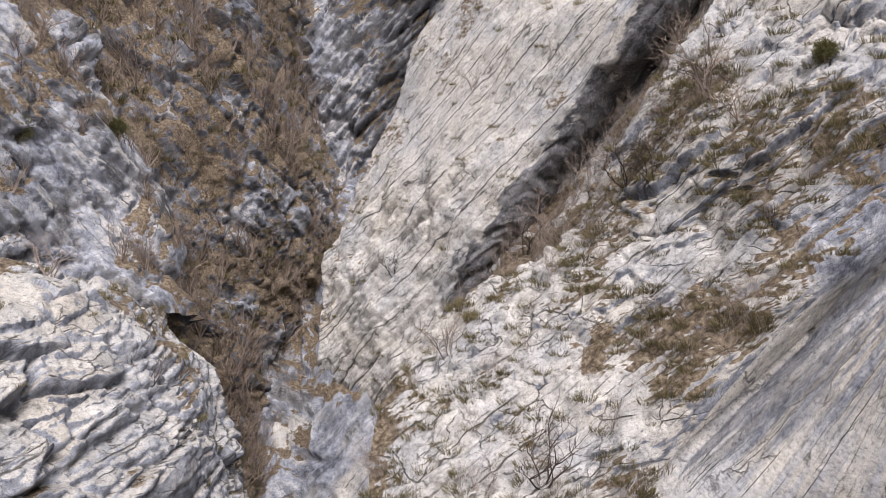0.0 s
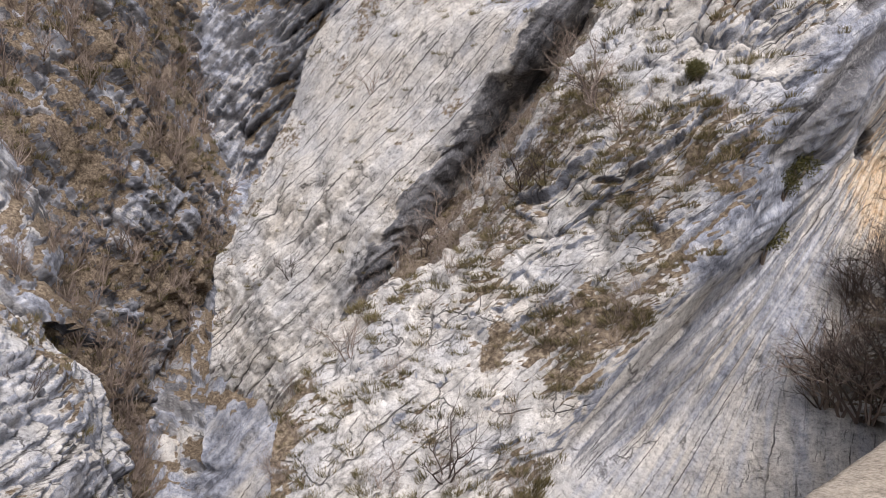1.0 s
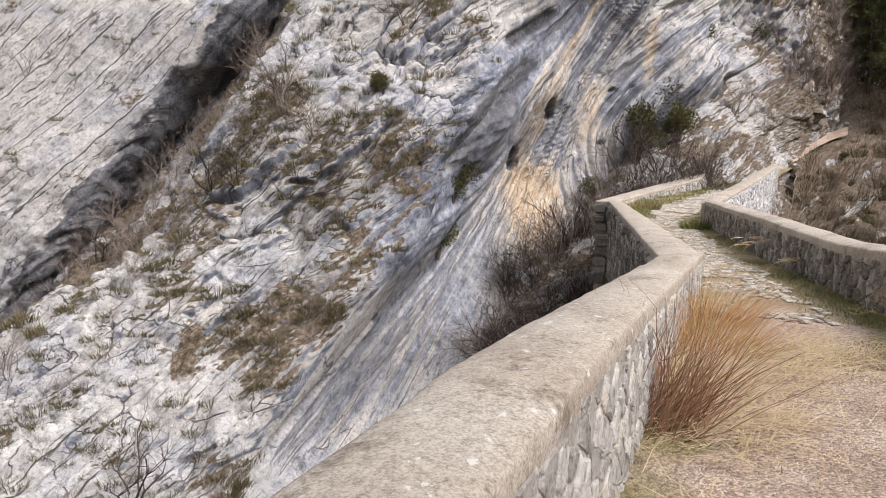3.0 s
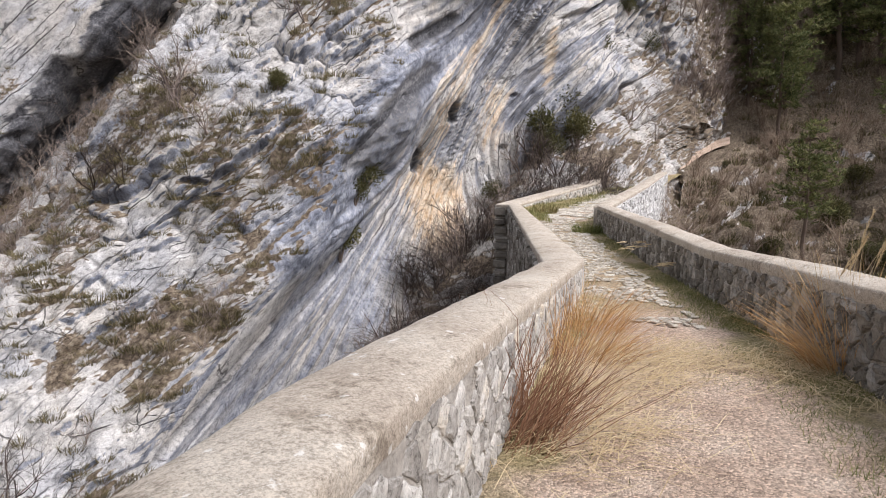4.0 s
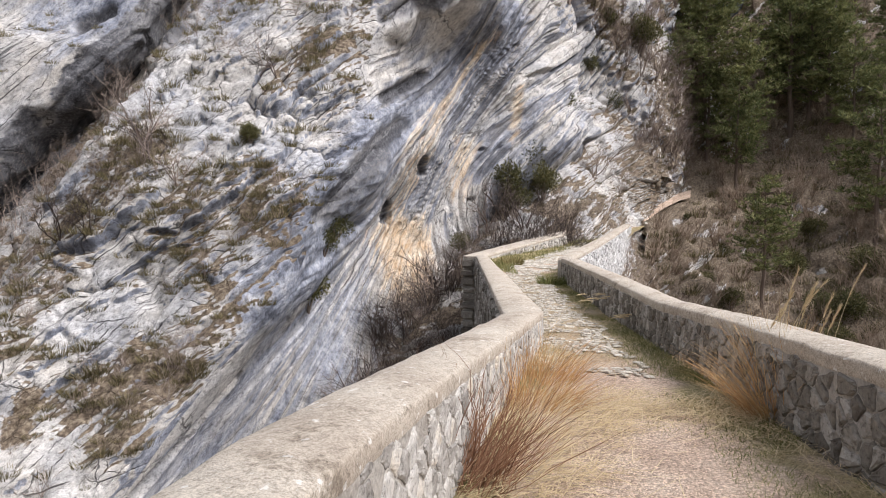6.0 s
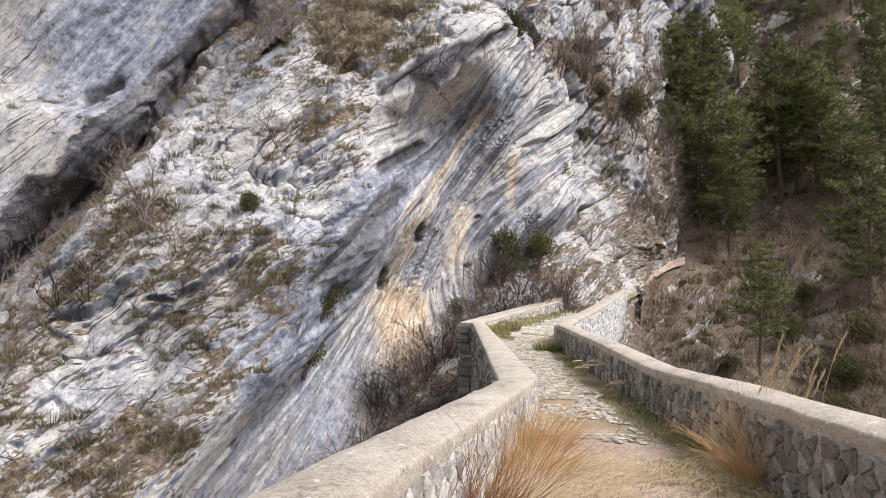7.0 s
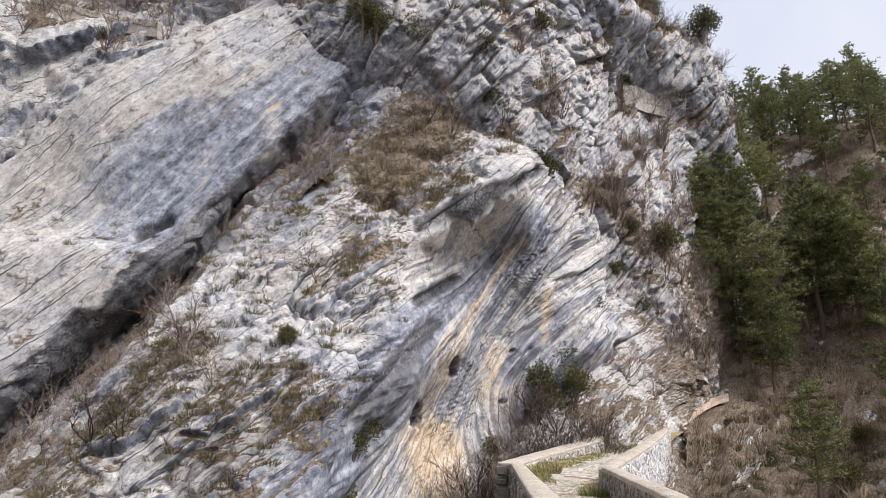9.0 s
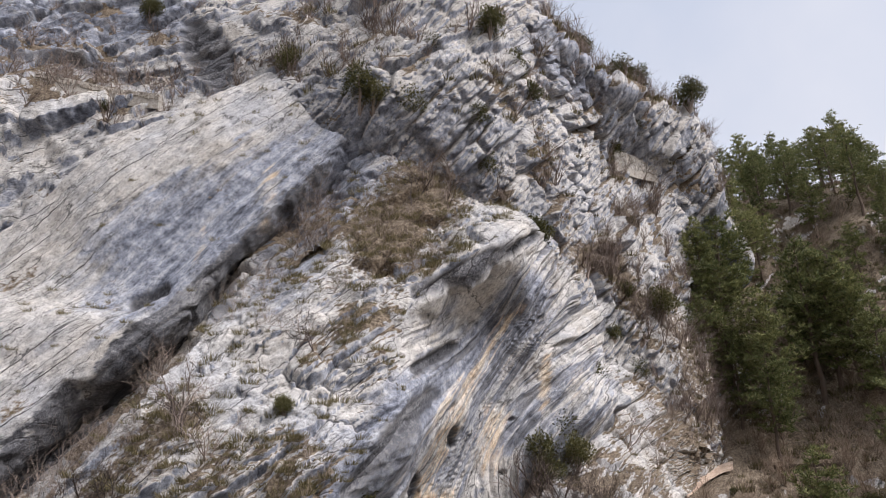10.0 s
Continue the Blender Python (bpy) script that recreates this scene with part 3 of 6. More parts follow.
RAVINE = [
    [(-10.3, 43.0, -22.3), (-3.5, 38.3, -18.4), (1.1, 33.5, -14.9)],
    [(-6.8, 46.0, -15.0), (-0.8, 38.5, -10.6), (3.4, 33.7, -8.5)],
    [(-1.5, 46.1, -9.3), (2.8, 37.5, -5.9), (6.7, 32.7, -4.2)],
    [(2.5, 45.9, -4.4), (5.8, 36.7, -2.4), (8.9, 30.5, -1.1)],
    [(6.6, 45.9, -0.4), (9.2, 36.2, 0.9), (11.2, 29.3, 2.7)],
    [(11.2, 45.9, 4.9), (12.1, 36.2, 5.1), (14.0, 29.9, 5.9)],
    [(12.8, 44.5, 5.9), (13.2, 35.3, 6.2), (15.1, 29.9, 7.0)],
    [(16.6, 41.7, 11.8), (16.9, 34.7, 12.0), (18.3, 30.3, 12.4)],
    [(20.2, 38.1, 17.7), (20.8, 32.8, 17.6), (23.6, 30.1, 19.1)],
]
FOLDBASE_LOW = [
    [(19.6, 23.9, -9.9), (20.7, 19.0, -8.9), (22.4, 15.4, -8.5), (27.3, 15.6, -8.4), (33.9, 16.3, -8.9), (39.6, 16.6, -8.7)],
    [(21.9, 25.8, -7.1), (23.3, 21.4, -5.7), (26.7, 18.8, -3.3), (33.6, 19.4, -2.8), (43.6, 22.1, -3.0), (50.2, 22.2, -3.0)],
    [(24.8, 27.3, -4.9), (27.7, 25.5, -3.0), (30.8, 23.8, -0.5), (39.6, 23.4, 0.7), (49.8, 25.8, 1.0), (58.2, 26.9, 0.3)],
]
FOLDBASE_HIGH = [
    [(32.9, 30.4, -2.4), (34.1, 28.4, 0.3), (35.8, 26.4, 1.5), (44.1, 25.6, 2.7), (51.7, 26.4, 2.8), (59.3, 26.9, 2.2)],
    [(36.0, 31.6, 2.7), (37.2, 29.4, 3.9), (40.1, 28.0, 4.8), (47.6, 27.2, 6.0), (53.9, 26.4, 4.9), (61.3, 27.2, 4.1)],
    [(36.9, 34.2, 9.7), (40.5, 31.5, 10.3), (45.3, 30.0, 10.2), (51.3, 29.9, 10.4), (57.6, 29.5, 8.3), (64.8, 28.8, 6.5)],
]
SLOPE_LOW = [
    [(30.4, 19.6, -13.2), (33.2, 16.0, -11.4), (34.6, 12.0, -12.3), (36.3, 7.2, -11.4), (35.6, 1.8, -9.7), (32.2, -3.5, -7.2)],
    [(37.4, 20.0, -6.0), (40.4, 18.4, -6.2), (42.7, 15.0, -7.5), (43.5, 8.9, -7.4), (40.6, 2.3, -5.8), (34.9, -3.6, -3.9)],
    [(45.5, 23.1, -1.5), (50.7, 21.4, -1.7), (54.1, 17.9, -2.6), (54.9, 11.5, -2.7), (49.1, 3.0, -2.8), (41.1, -4.1, -2.5)],
    [(55.9, 29.1, 1.4), (59.9, 25.5, 2.4), (62.8, 20.9, 2.4), (63.8, 13.5, 2.8), (59.2, 3.8, -0.5), (51.1, -4.8, -2.3)],
]
SLOPE_HIGH = [
    [(58.0, 29.1, 6.7), (63.4, 27.1, 6.4), (67.4, 22.6, 5.8), (69.6, 14.8, 6.1), (65.2, 4.3, 1.0), (57.1, -5.3, -2.1)],
    [(63.0, 29.2, 17.2), (69.8, 29.3, 16.5), (77.4, 26.1, 17.2), (79.8, 17.2, 18.0), (79.1, 5.4, 4.0), (71.2, -6.3, -1.4)],
    [(79.8, 37.3, 34.3), (90.2, 36.1, 38.5), (96.0, 29.5, 38.6), (96.1, 18.3, 36.9), (97.9, 11.7, 10.4), (94.0, -1.6, 1.3)],
    [(128.0, 60.9, 47.5), (139.6, 57.0, 51.9), (144.3, 45.7, 50.1), (139.1, 28.8, 46.7), (137.6, 17.6, 9.5), (129.0, -1.6, -0.3)],
]
BACKING = [
    [(6.6, 58.1, -6.9), (29.2, 48.4, -4.6), (54.7, 34.3, -3.3)],
    [(6.3, 60.1, 11.5), (30.8, 44.8, 14.6), (54.1, 32.6, 16.2)],
    [(14.6, 56.1, 26.8), (28.4, 41.0, 29.3), (55.3, 32.4, 32.0)],
]
EYE = np.array((0.0, 0.0, 1.6))


def spline(q, t):
    """Catmull-Rom through the rows of q (n, ...) at places t from 0 to n - 1."""
    n = len(q)
    ext = np.concatenate([[2 * q[0] - q[1]], q, [2 * q[-1] - q[-2]]])
    i = np.clip(np.floor(t).astype(int), 0, n - 2)
    u = (t - i).reshape(-1, *([1] * (q.ndim - 1)))
    a, b, c, d = ext[i], ext[i + 1], ext[i + 2], ext[i + 3]
    return 0.5 * (2 * b + (c - a) * u + (2 * a - 5 * b + 4 * c - d) * u * u + (3 * b - a - 3 * c + d) * u ** 3)


def even(q, axis, step):
    """Places along a net's axis about step metres apart."""
    d = np.linalg.norm(np.diff(q, axis=axis), axis=-1).mean(axis=1 - axis)
    acc = np.concatenate([[0], np.cumsum(d)])
    n = max(8, int(acc[-1] / step))
    return np.interp(np.linspace(0, acc[-1], n), acc, np.arange(len(acc))), acc[-1]


def normals_of(g):
    du, dv = np.gradient(g, axis=0), np.gradient(g, axis=1)
    n = np.cross(du, dv)
    return n / (np.linalg.norm(n, axis=-1, keepdims=True) + 1e-9)


def mesh_grid(name, g, mat, attrs=None):
    r, c, _ = g.shape
    idx = np.arange(r * c).reshape(r, c)
    quads = np.stack([idx[:-1, :-1], idx[:-1, 1:], idx[1:, 1:], idx[1:, :-1]], -1).reshape(-1, 4)
    me = bpy.data.meshes.new(name)
    me.vertices.add(r * c)
    me.vertices.foreach_set("co", g.reshape(-1).astype(np.float32))
    me.loops.add(quads.size)
    me.loops.foreach_set("vertex_index", quads.reshape(-1).astype(np.int32))
    me.polygons.add(len(quads))
    me.polygons.foreach_set("loop_start", np.arange(0, quads.size, 4, dtype=np.int32))
    me.polygons.foreach_set("use_smooth", np.ones(len(quads), dtype=bool))
    me.update(calc_edges=True)
    for key, val in (attrs or {}).items():
        a = me.attributes.new(key, 'FLOAT', 'POINT')
        a.data.foreach_set("value", (val if key.startswith("bed") else np.clip(val, 0, 1)).reshape(-1).astype(np.float32))
    me.materials.append(mat)
    return new(name, me)


FACES = {}


def cells2(x, y, seed):
    """Nearest and next cell of a jittered grid: distances, the nearest one's random numbers and the way to its middle."""
    i, j = np.floor(x), np.floor(y)
    d1, d2 = np.full(len(x), 9.0), np.full(len(x), 9.0)
    keep = np.zeros((4, len(x)))
    for a in (-1, 0, 1):
        for b in (-1, 0, 1):
            ci, cj = i + a, j + b
            z = ci * 0
            ox = ci + 0.2 + 0.6 * hash3(ci, cj, z, seed) - x
            oy = cj + 0.1 + 0.8 * hash3(ci, cj, z + 1, seed) - y
            ax, ay = np.abs(ox), np.abs(oy)
            d = np.maximum(ax, ay) + 0.25 * np.minimum(ax, ay)
            nearer = d < d1
            d2 = np.where(nearer, d1, np.minimum(d2, d))
            d1 = np.where(nearer, d, d1)
            now = np.stack([hash3(ci, cj, z + 2, seed), hash3(ci, cj, z + 3, seed), ox, oy])
            keep = np.where(nearer, now, keep)
    return d1, d2, keep


MARKS = [
    # warm scars and cream runs of the folded wall
    ("orange", 2.2, 0.85, [(27.0, 28.2, -2.8), (26.3, 28.4, -0.4)]),
    ("orange", 1.1, 0.5, [(26.3, 28.4, -0.4), (25.7, 28.3, 1.8), (26.0, 26.7, 4.7), (27.5, 26.9, 6.9)]),
    ("orange", 0.7, 0.5, [(26.8, 26.8, 6.0), (28.7, 27.1, 8.1), (30.0, 25.9, 11.0), (31.1, 25.4, 12.2)]),
    ("orange", 0.6, 0.5, [(35.0, 26.8, 9.4), (34.9, 26.9, 5.7)]),
    ("orange", 0.9, 0.42, [(36.9, 26.0, 8.4), (36.9, 26.0, 7.0)]),
    ("orange", 1.3, 0.5, [(30.9, 28.4, 2.4), (31.6, 28.0, 5.5)]),
    # cream runs of the slab
    ("orange", 0.9, 0.42, [(17.7, 33.7, 19.4), (17.5, 33.9, 16.3), (16.3, 34.1, 12.6)]),
    ("orange", 0.5, 0.4, [(14.8, 36.3, 15.8), (14.0, 35.1, 13.3)]),
]
MARKS += [
    # blue-grey rock: under the ramp's edge, under the beak, on the slab, on the high crags
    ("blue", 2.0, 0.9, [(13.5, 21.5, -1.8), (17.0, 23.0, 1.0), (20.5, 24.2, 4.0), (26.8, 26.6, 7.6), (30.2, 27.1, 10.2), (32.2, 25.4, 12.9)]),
    ("blue", 3.4, 0.5, [(20.0, 25.5, -3.5), (16.0, 24.5, -7.0)]),
    ("blue", 4.5, 0.8, [(12.6, 38.0, 14.0), (16.8, 33.9, 16.1), (21.8, 33.6, 20.8)]),
    ("blue", 3.6, 0.9, [(6.0, 60.9, 38.4), (11.0, 59.0, 41.2), (15.8, 54.7, 42.6)]),
    ("blue", 2.6, 0.9, [(39.3, 27.4, 36.4), (46.2, 28.5, 36.5)]),
]
MARKS += [
    # dark bands, then shade painted under beak, slab and ledge, in holes, cave, arch
    ("crack", 0.75, 0.8, [(16.4, 22.6, 1.3), (19.7, 23.4, 4.0), (23.0, 25.0, 5.8)]),
    ("crack", 0.55, 0.8, [(21.0, 23.9, 6.8), (25.0, 25.6, 8.6)]),
    ("crack", 0.5, 0.95, [(20.8, 23.8, 10.6), (23.3, 23.7, 12.0), (25.6, 22.8, 13.6), (30.6, 23.8, 16.2)]),
    ("crack", 0.75, 0.75, [(8.1, 40.6, 0.7), (10.2, 38.4, 3.4), (12.8, 38.4, 6.9), (14.7, 36.0, 10.2), (17.2, 34.5, 13.9)]),
    ("crack", 0.3, 1.1, [(27.1, 27.5, 4.3), (27.0, 27.5, 3.5)]),
    ("crack", 0.28, 1.0, [(24.8, 28.2, 1.7), (24.7, 28.2, 0.7)]),
    ("crack", 0.5, 0.9, [(11.8, 37.3, 10.9), (12.7, 35.7, 11.6)]),
    ("crack", 2.2, 1.1, [(19.2, 51.8, 39.4), (19.8, 49.2, 35.6)]),
    ("crack", 1.0, 0.9, [(10.8, 57.0, 35.4), (14.6, 53.3, 33.6)]),
    ("crack", 1.1, 1.1, [(52.6, 30.6, 32.4), (52.8, 30.5, 31.4)]),
]
MARKS += [
    # earth and scrub: the high gully, the strip beside the pines, the ravine under the slab
    ("soil", 3.0, 0.9, [(24.4, 27.2, 18.0), (21.5, 26.9, 14.5)]),
    ("soil", 2.0, 0.7, [(43.4, 29.2, 18.9), (48.3, 30.2, 20.4), (51.5, 29.4, 16.0)]),
    ("soil", 2.2, 0.6, [(55.0, 28.5, 17.1), (56.9, 26.9, 10.8), (52.5, 25.8, 4.8)]),
    ("soil", 1.5, 0.6, [(10.5, 26.6, 3.8), (8.3, 27.5, 1.6)]),
    ("soil", 0.55, 0.9, [(5.4, 23.5, -4.8), (4.8, 22.8, -5.8)]),
]


def stain_shade_marks(p):
    """Stains, recesses with their shade painted in, and earth that lie along lines on the rock."""
    out = {key: np.zeros(len(p)) for key in ("orange", "blue", "crack", "soil")}
    edge = 0.3 * fbm(p, 2.2, 4, 0.6, seed=700)
    for kind, r, strength, line in MARKS:
        mid = np.mean(line, axis=0)
        facing = (EYE - mid) / np.linalg.norm(EYE - mid)
        close = np.linalg.norm(p - mid, axis=1) < 3 * r + np.linalg.norm(np.array(line[0]) - line[-1])
        q, e = p[close], edge[close]
        if not len(q):
            continue
        v = np.max([near_line(q, a, c, r, facing) for a, c in zip(line, line[1:])], axis=0)
        out[kind][close] = np.maximum(out[kind][close], np.clip(strength * (v + e * smooth(0.05, 0.4, v)), 0, 1))
    return out


def rock_face(name, label, net, step, blocks, rough=1.0, cross=None, stains=None, veg=0.5, span=None, seed=1, dents=(), lines=None, centre=None, seam=None, trench=(), warp=1.0, spacing_of=1.3, stretch=1.5, blocky_foot=None):
    """A weathered limestone face: a smooth form from its net, broken into tilted blocks.
    blocks: (height across the beds, length along them, relief) for each size of block.
    cross: the direction across the beds; without it the beds run along the net's columns, or by a table of their dip (place across the face, degrees)."""
    q = np.array(net, float)
    tu, lu = even(q, 0, step)
    tv, lv = even(q, 1, step)
    if span:
        tv = tv[(tv >= span[0]) & (tv <= span[1])]
    g = spline(q, tu)
    g = np.swapaxes(spline(np.swapaxes(g, 0, 1), tv), 0, 1)
    n = normals_of(g)
    if ((EYE - g) * n).sum(-1).mean() < 0:
        n = -n
    shape = g.shape[:2]
    p, nn = g.reshape(-1, 3), n.reshape(-1, 3)
    if centre is not None:
        # beds that rise steeply at the foot and swing over to the slope of the ramp higher up
        across = p @ np.array((0.72, -0.69, 0.0))
        zz = np.linspace(-14, 24, 200)
        swing = np.interp(zz, [c[0] for c in centre], [c[1] for c in centre])
        reach = np.interp(p[:, 2], zz, np.concatenate([[0], np.cumsum(swing[:-1] * np.diff(zz))]))
        straight = 0.9 * (p[:, 2] + 14)
        turn = smooth(-3.6, 1.2, across - 0.55 * p[:, 2])
        b0 = 0.75 * (across - reach * turn - straight * (1 - turn))
        s0 = p[:, 2] + 0.5 * across
    elif cross is None:
        dv = np.concatenate([np.zeros((shape[0], 1)), np.cumsum(np.linalg.norm(np.diff(g, axis=1), axis=-1), axis=1)], 1)
        du = np.concatenate([np.zeros((1, shape[1])), np.cumsum(np.linalg.norm(np.diff(g, axis=0), axis=-1), axis=0)], 0)
        b0, s0 = dv.mean(axis=0)[None, :].repeat(shape[0], 0).reshape(-1), du.reshape(-1)
    else:
        cr = Vector(cross).normalized()
        al = cr.cross(Vector(tuple(nn.mean(axis=0)))).normalized()
        b0, s0 = p @ np.array(cr), p @ np.array(al)
    b = b0 + warp * (0.5 * fbm(p, 9.0, 2, seed=seed) + 0.16 * fbm(p, 1.1, 3, seed=seed + 5))
    s = s0 + warp * 0.6 * fbm(p, 3.0, 3, seed=seed + 9)
    disp = 0.7 * rough * fbm(p, 6.5, 3, seed=seed + 20)
    crack = np.zeros(len(p))
    for level, (hb, ls, amp) in enumerate(blocks):
        d1, d2, (r1, r2, ox, oy) = cells2(b / hb + 31.7 * level, s / ls, seed + 10 * level)
        here = 0.45 + 0.75 * smooth(-0.3, 0.35, fbm(p, 4.0 * hb + 1.0, 2, seed=seed + 33 + level))
        gap = d2 - d1
        open_ = smooth(-0.1, 0.4, fbm(p, 2.2 * hb + 0.5, 2, seed=seed + 40 + level))
        groove = np.exp(-(gap / (0.045 + 0.03 * level)) ** 2) * open_
        edge = smooth(0.0, 0.16 + 0.06 * level, gap)
        disp = disp + rough * amp * here * edge * (0.1 + 1.1 * r1 + 1.5 * (r2 - 0.35) * ox + 1.0 * (r1 - 0.5) * oy) - rough * amp * 0.3 * groove
        crack = np.maximum(crack, groove * (0.7, 0.5, 0.35, 0.3)[level])
    if lines:
        spacing, depth = lines
        bb = b0 + 0.35 * fbm(p, 5.0, 2, seed=seed + 50) + 0.07 * fbm(p, 0.9, 2, seed=seed + 51)
        k = np.floor(bb / spacing + 0.5)
        off = np.abs(bb / spacing - k + 0.5 * (hash3(k, k * 0, k * 0, seed) - 0.5)) * spacing
        run = smooth(-0.15, 0.2, fbm(np.stack([k * 7.3, s0 * 0.16, 0 * s0], 1), 1.0, 2, seed=seed + 52))
        line = np.exp(-(off / (0.12 if centre is not None else 0.075)) ** 2) * run * smooth(-7, -3, p[:, 2] if centre is not None else 0 * off)
        disp = disp - depth * line
        crack = np.maximum(crack, 0.6 * line)
    disp = disp + rough * (0.16 * fbm(p, 0.9, 3, 0.65, seed=seed + 60))
    if blocky_foot:
        disp = disp * (1 + 1.6 * smooth(blocky_foot[0], blocky_foot[1], p[:, 2] - 0.25 * p[:, 0] - 0.25 * p[:, 1] + 8 + 2.5 * fbm(p, 5.0, 2, seed=seed + 70)))
    if centre is not None:
        disp = disp * (0.25 + 0.75 * smooth(-7, 1, p[:, 2]))
    if seam:
        vv = np.broadcast_to(tv[None, :], shape).reshape(-1)
        disp = disp * (0.12 + 0.88 * smooth(seam[0], seam[1], vv))
    for (c, r, depth) in dents:
        d = np.linalg.norm((p - np.array(c)) / np.array(r), axis=1)
        disp = disp - depth * smooth(1.0, 0.75, d + 0.25 * fbm(p, 0.5, 2, seed=seed + 66))
    for (a, c, r, depth) in trench:
        disp = disp - depth * smooth(0.35, 0.75, near_line(p, a, c, r, SLAB_FACING if r > 1 else None) + 0.12 * fbm(p, 1.2, 3, seed=seed + 67))
    marks = stain_shade_marks(p)
    disp = disp - 0.4 * smooth(0.3, 0.9, marks["crack"])
    p2 = p + nn * disp[:, None]
    g2 = p2.reshape(*shape, 3)
    n2 = normals_of(g2)
    if (n2 * n).sum(-1).mean() < 0:
        n2 = -n2
    nz = n2[..., 2].reshape(-1)
    dirt = fbm(p2, 4.0, 5, 0.62, seed=seed + 80)
    soil = smooth(0.0, 0.3, dirt * 1.1 + 0.55 * nz + (veg - 0.72))
    attrs = dict(crack=crack, soil=soil, blue=np.zeros(len(p)), orange=np.zeros(len(p)), bed_b=b0, bed_s=s0, bed_v=np.broadcast_to(tv[None, :], shape).reshape(-1))
    if stains:
        attrs.update(stains(p2, n2.reshape(-1, 3), s0, b0, attrs))
    attrs["orange"] = np.maximum(attrs["orange"] * 0.8, marks["orange"])
    attrs["blue"] = np.maximum(attrs["blue"], marks["blue"]) * (1 - 0.7 * marks["orange"])
    attrs["crack"] = np.maximum(attrs["crack"] * (1 - 0.8 * marks["orange"]), marks["crack"])
    attrs["soil"] = np.maximum(attrs["soil"], marks["soil"]) * (1 - marks["crack"])
    attrs["bed_u"], attrs["bed_w"] = b0 / spacing_of, s0 / (spacing_of * stretch)
    for key in ("bed_b", "bed_s", "bed_v"):
        del attrs[key]
    ob = mesh_grid(name, g2, ROCK, attrs)
    tagged(ob, label, "cliff", kind="structure")
    FACES[name] = (g2, n2, attrs["soil"].reshape(shape))
    return ob


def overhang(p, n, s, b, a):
    """Blue-grey tone where the rock leans out, its edge broken by noise."""
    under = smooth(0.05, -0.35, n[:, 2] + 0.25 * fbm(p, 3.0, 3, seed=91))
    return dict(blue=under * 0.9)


def upper_tone(p, n, s, b, a):
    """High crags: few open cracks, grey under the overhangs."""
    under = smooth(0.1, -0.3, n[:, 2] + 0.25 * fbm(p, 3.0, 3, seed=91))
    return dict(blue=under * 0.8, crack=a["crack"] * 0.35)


def near(p, c, r):
    return np.exp(-((p - np.array(c)) ** 2).sum(1) / r ** 2)


def near_line(p, a, b, r, flat=None):
    """How near p lies to the line a-b; flat: a direction along which distance does not count."""
    a, b = np.array(a), np.array(b)
    if flat is not None:
        p, a, b = (q - np.outer(q @ flat, flat).reshape(q.shape) for q in (p, a, b))
    t = np.clip(((p - a) @ (b - a)) / ((b - a) @ (b - a)), 0, 1)
    return np.exp(-((p - a - t[:, None] * (b - a)) ** 2).sum(1) / r ** 2)


SLOT = [(6.29, 20.89, -9.12), (10.31, 22.20, -6.58), (12.46, 22.73, -5.22)]


def fold_stain_shade(p, n, s, b, a):
    """Blue-grey water streaks along the folds, stronger where the wall leans out, paler towards the ramp; shade painted
    into the slot where the ramp's foot meets the wall.
    """
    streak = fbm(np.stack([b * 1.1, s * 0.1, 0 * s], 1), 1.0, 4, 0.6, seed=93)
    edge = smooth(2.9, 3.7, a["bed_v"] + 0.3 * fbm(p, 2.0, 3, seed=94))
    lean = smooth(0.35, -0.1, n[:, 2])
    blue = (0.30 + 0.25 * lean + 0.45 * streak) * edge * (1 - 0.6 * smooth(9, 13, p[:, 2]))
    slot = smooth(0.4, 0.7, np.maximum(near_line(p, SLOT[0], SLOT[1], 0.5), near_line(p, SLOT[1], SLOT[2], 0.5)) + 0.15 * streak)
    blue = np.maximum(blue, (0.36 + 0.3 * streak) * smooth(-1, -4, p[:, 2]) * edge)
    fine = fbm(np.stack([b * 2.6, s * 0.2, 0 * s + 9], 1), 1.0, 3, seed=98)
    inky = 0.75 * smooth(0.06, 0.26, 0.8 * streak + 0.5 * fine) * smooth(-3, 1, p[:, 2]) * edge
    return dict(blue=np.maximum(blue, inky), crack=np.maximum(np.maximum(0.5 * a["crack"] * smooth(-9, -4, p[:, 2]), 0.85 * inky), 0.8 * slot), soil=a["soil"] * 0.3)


def gorge_shade(p, n, s, b, a):
    """Mostly blue-grey rock with paler scars; the gorge's shade is put into its colour, most on undersides."""
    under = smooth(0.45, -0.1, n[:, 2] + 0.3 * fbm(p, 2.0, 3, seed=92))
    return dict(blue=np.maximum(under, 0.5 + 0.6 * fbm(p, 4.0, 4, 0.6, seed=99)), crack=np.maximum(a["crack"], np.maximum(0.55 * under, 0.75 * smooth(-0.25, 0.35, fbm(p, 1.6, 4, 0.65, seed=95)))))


def buttress_tone(p, n, s, b, a):
    """Pale tops, grey flanks: darker as the face turns from upward."""
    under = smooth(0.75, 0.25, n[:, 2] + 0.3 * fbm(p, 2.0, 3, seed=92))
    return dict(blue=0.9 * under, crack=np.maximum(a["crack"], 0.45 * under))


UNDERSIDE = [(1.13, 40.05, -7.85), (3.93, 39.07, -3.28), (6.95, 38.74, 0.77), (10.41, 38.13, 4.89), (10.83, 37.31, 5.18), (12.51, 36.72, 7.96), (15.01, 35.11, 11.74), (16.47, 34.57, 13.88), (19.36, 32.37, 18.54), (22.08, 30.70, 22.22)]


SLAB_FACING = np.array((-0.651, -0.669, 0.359))


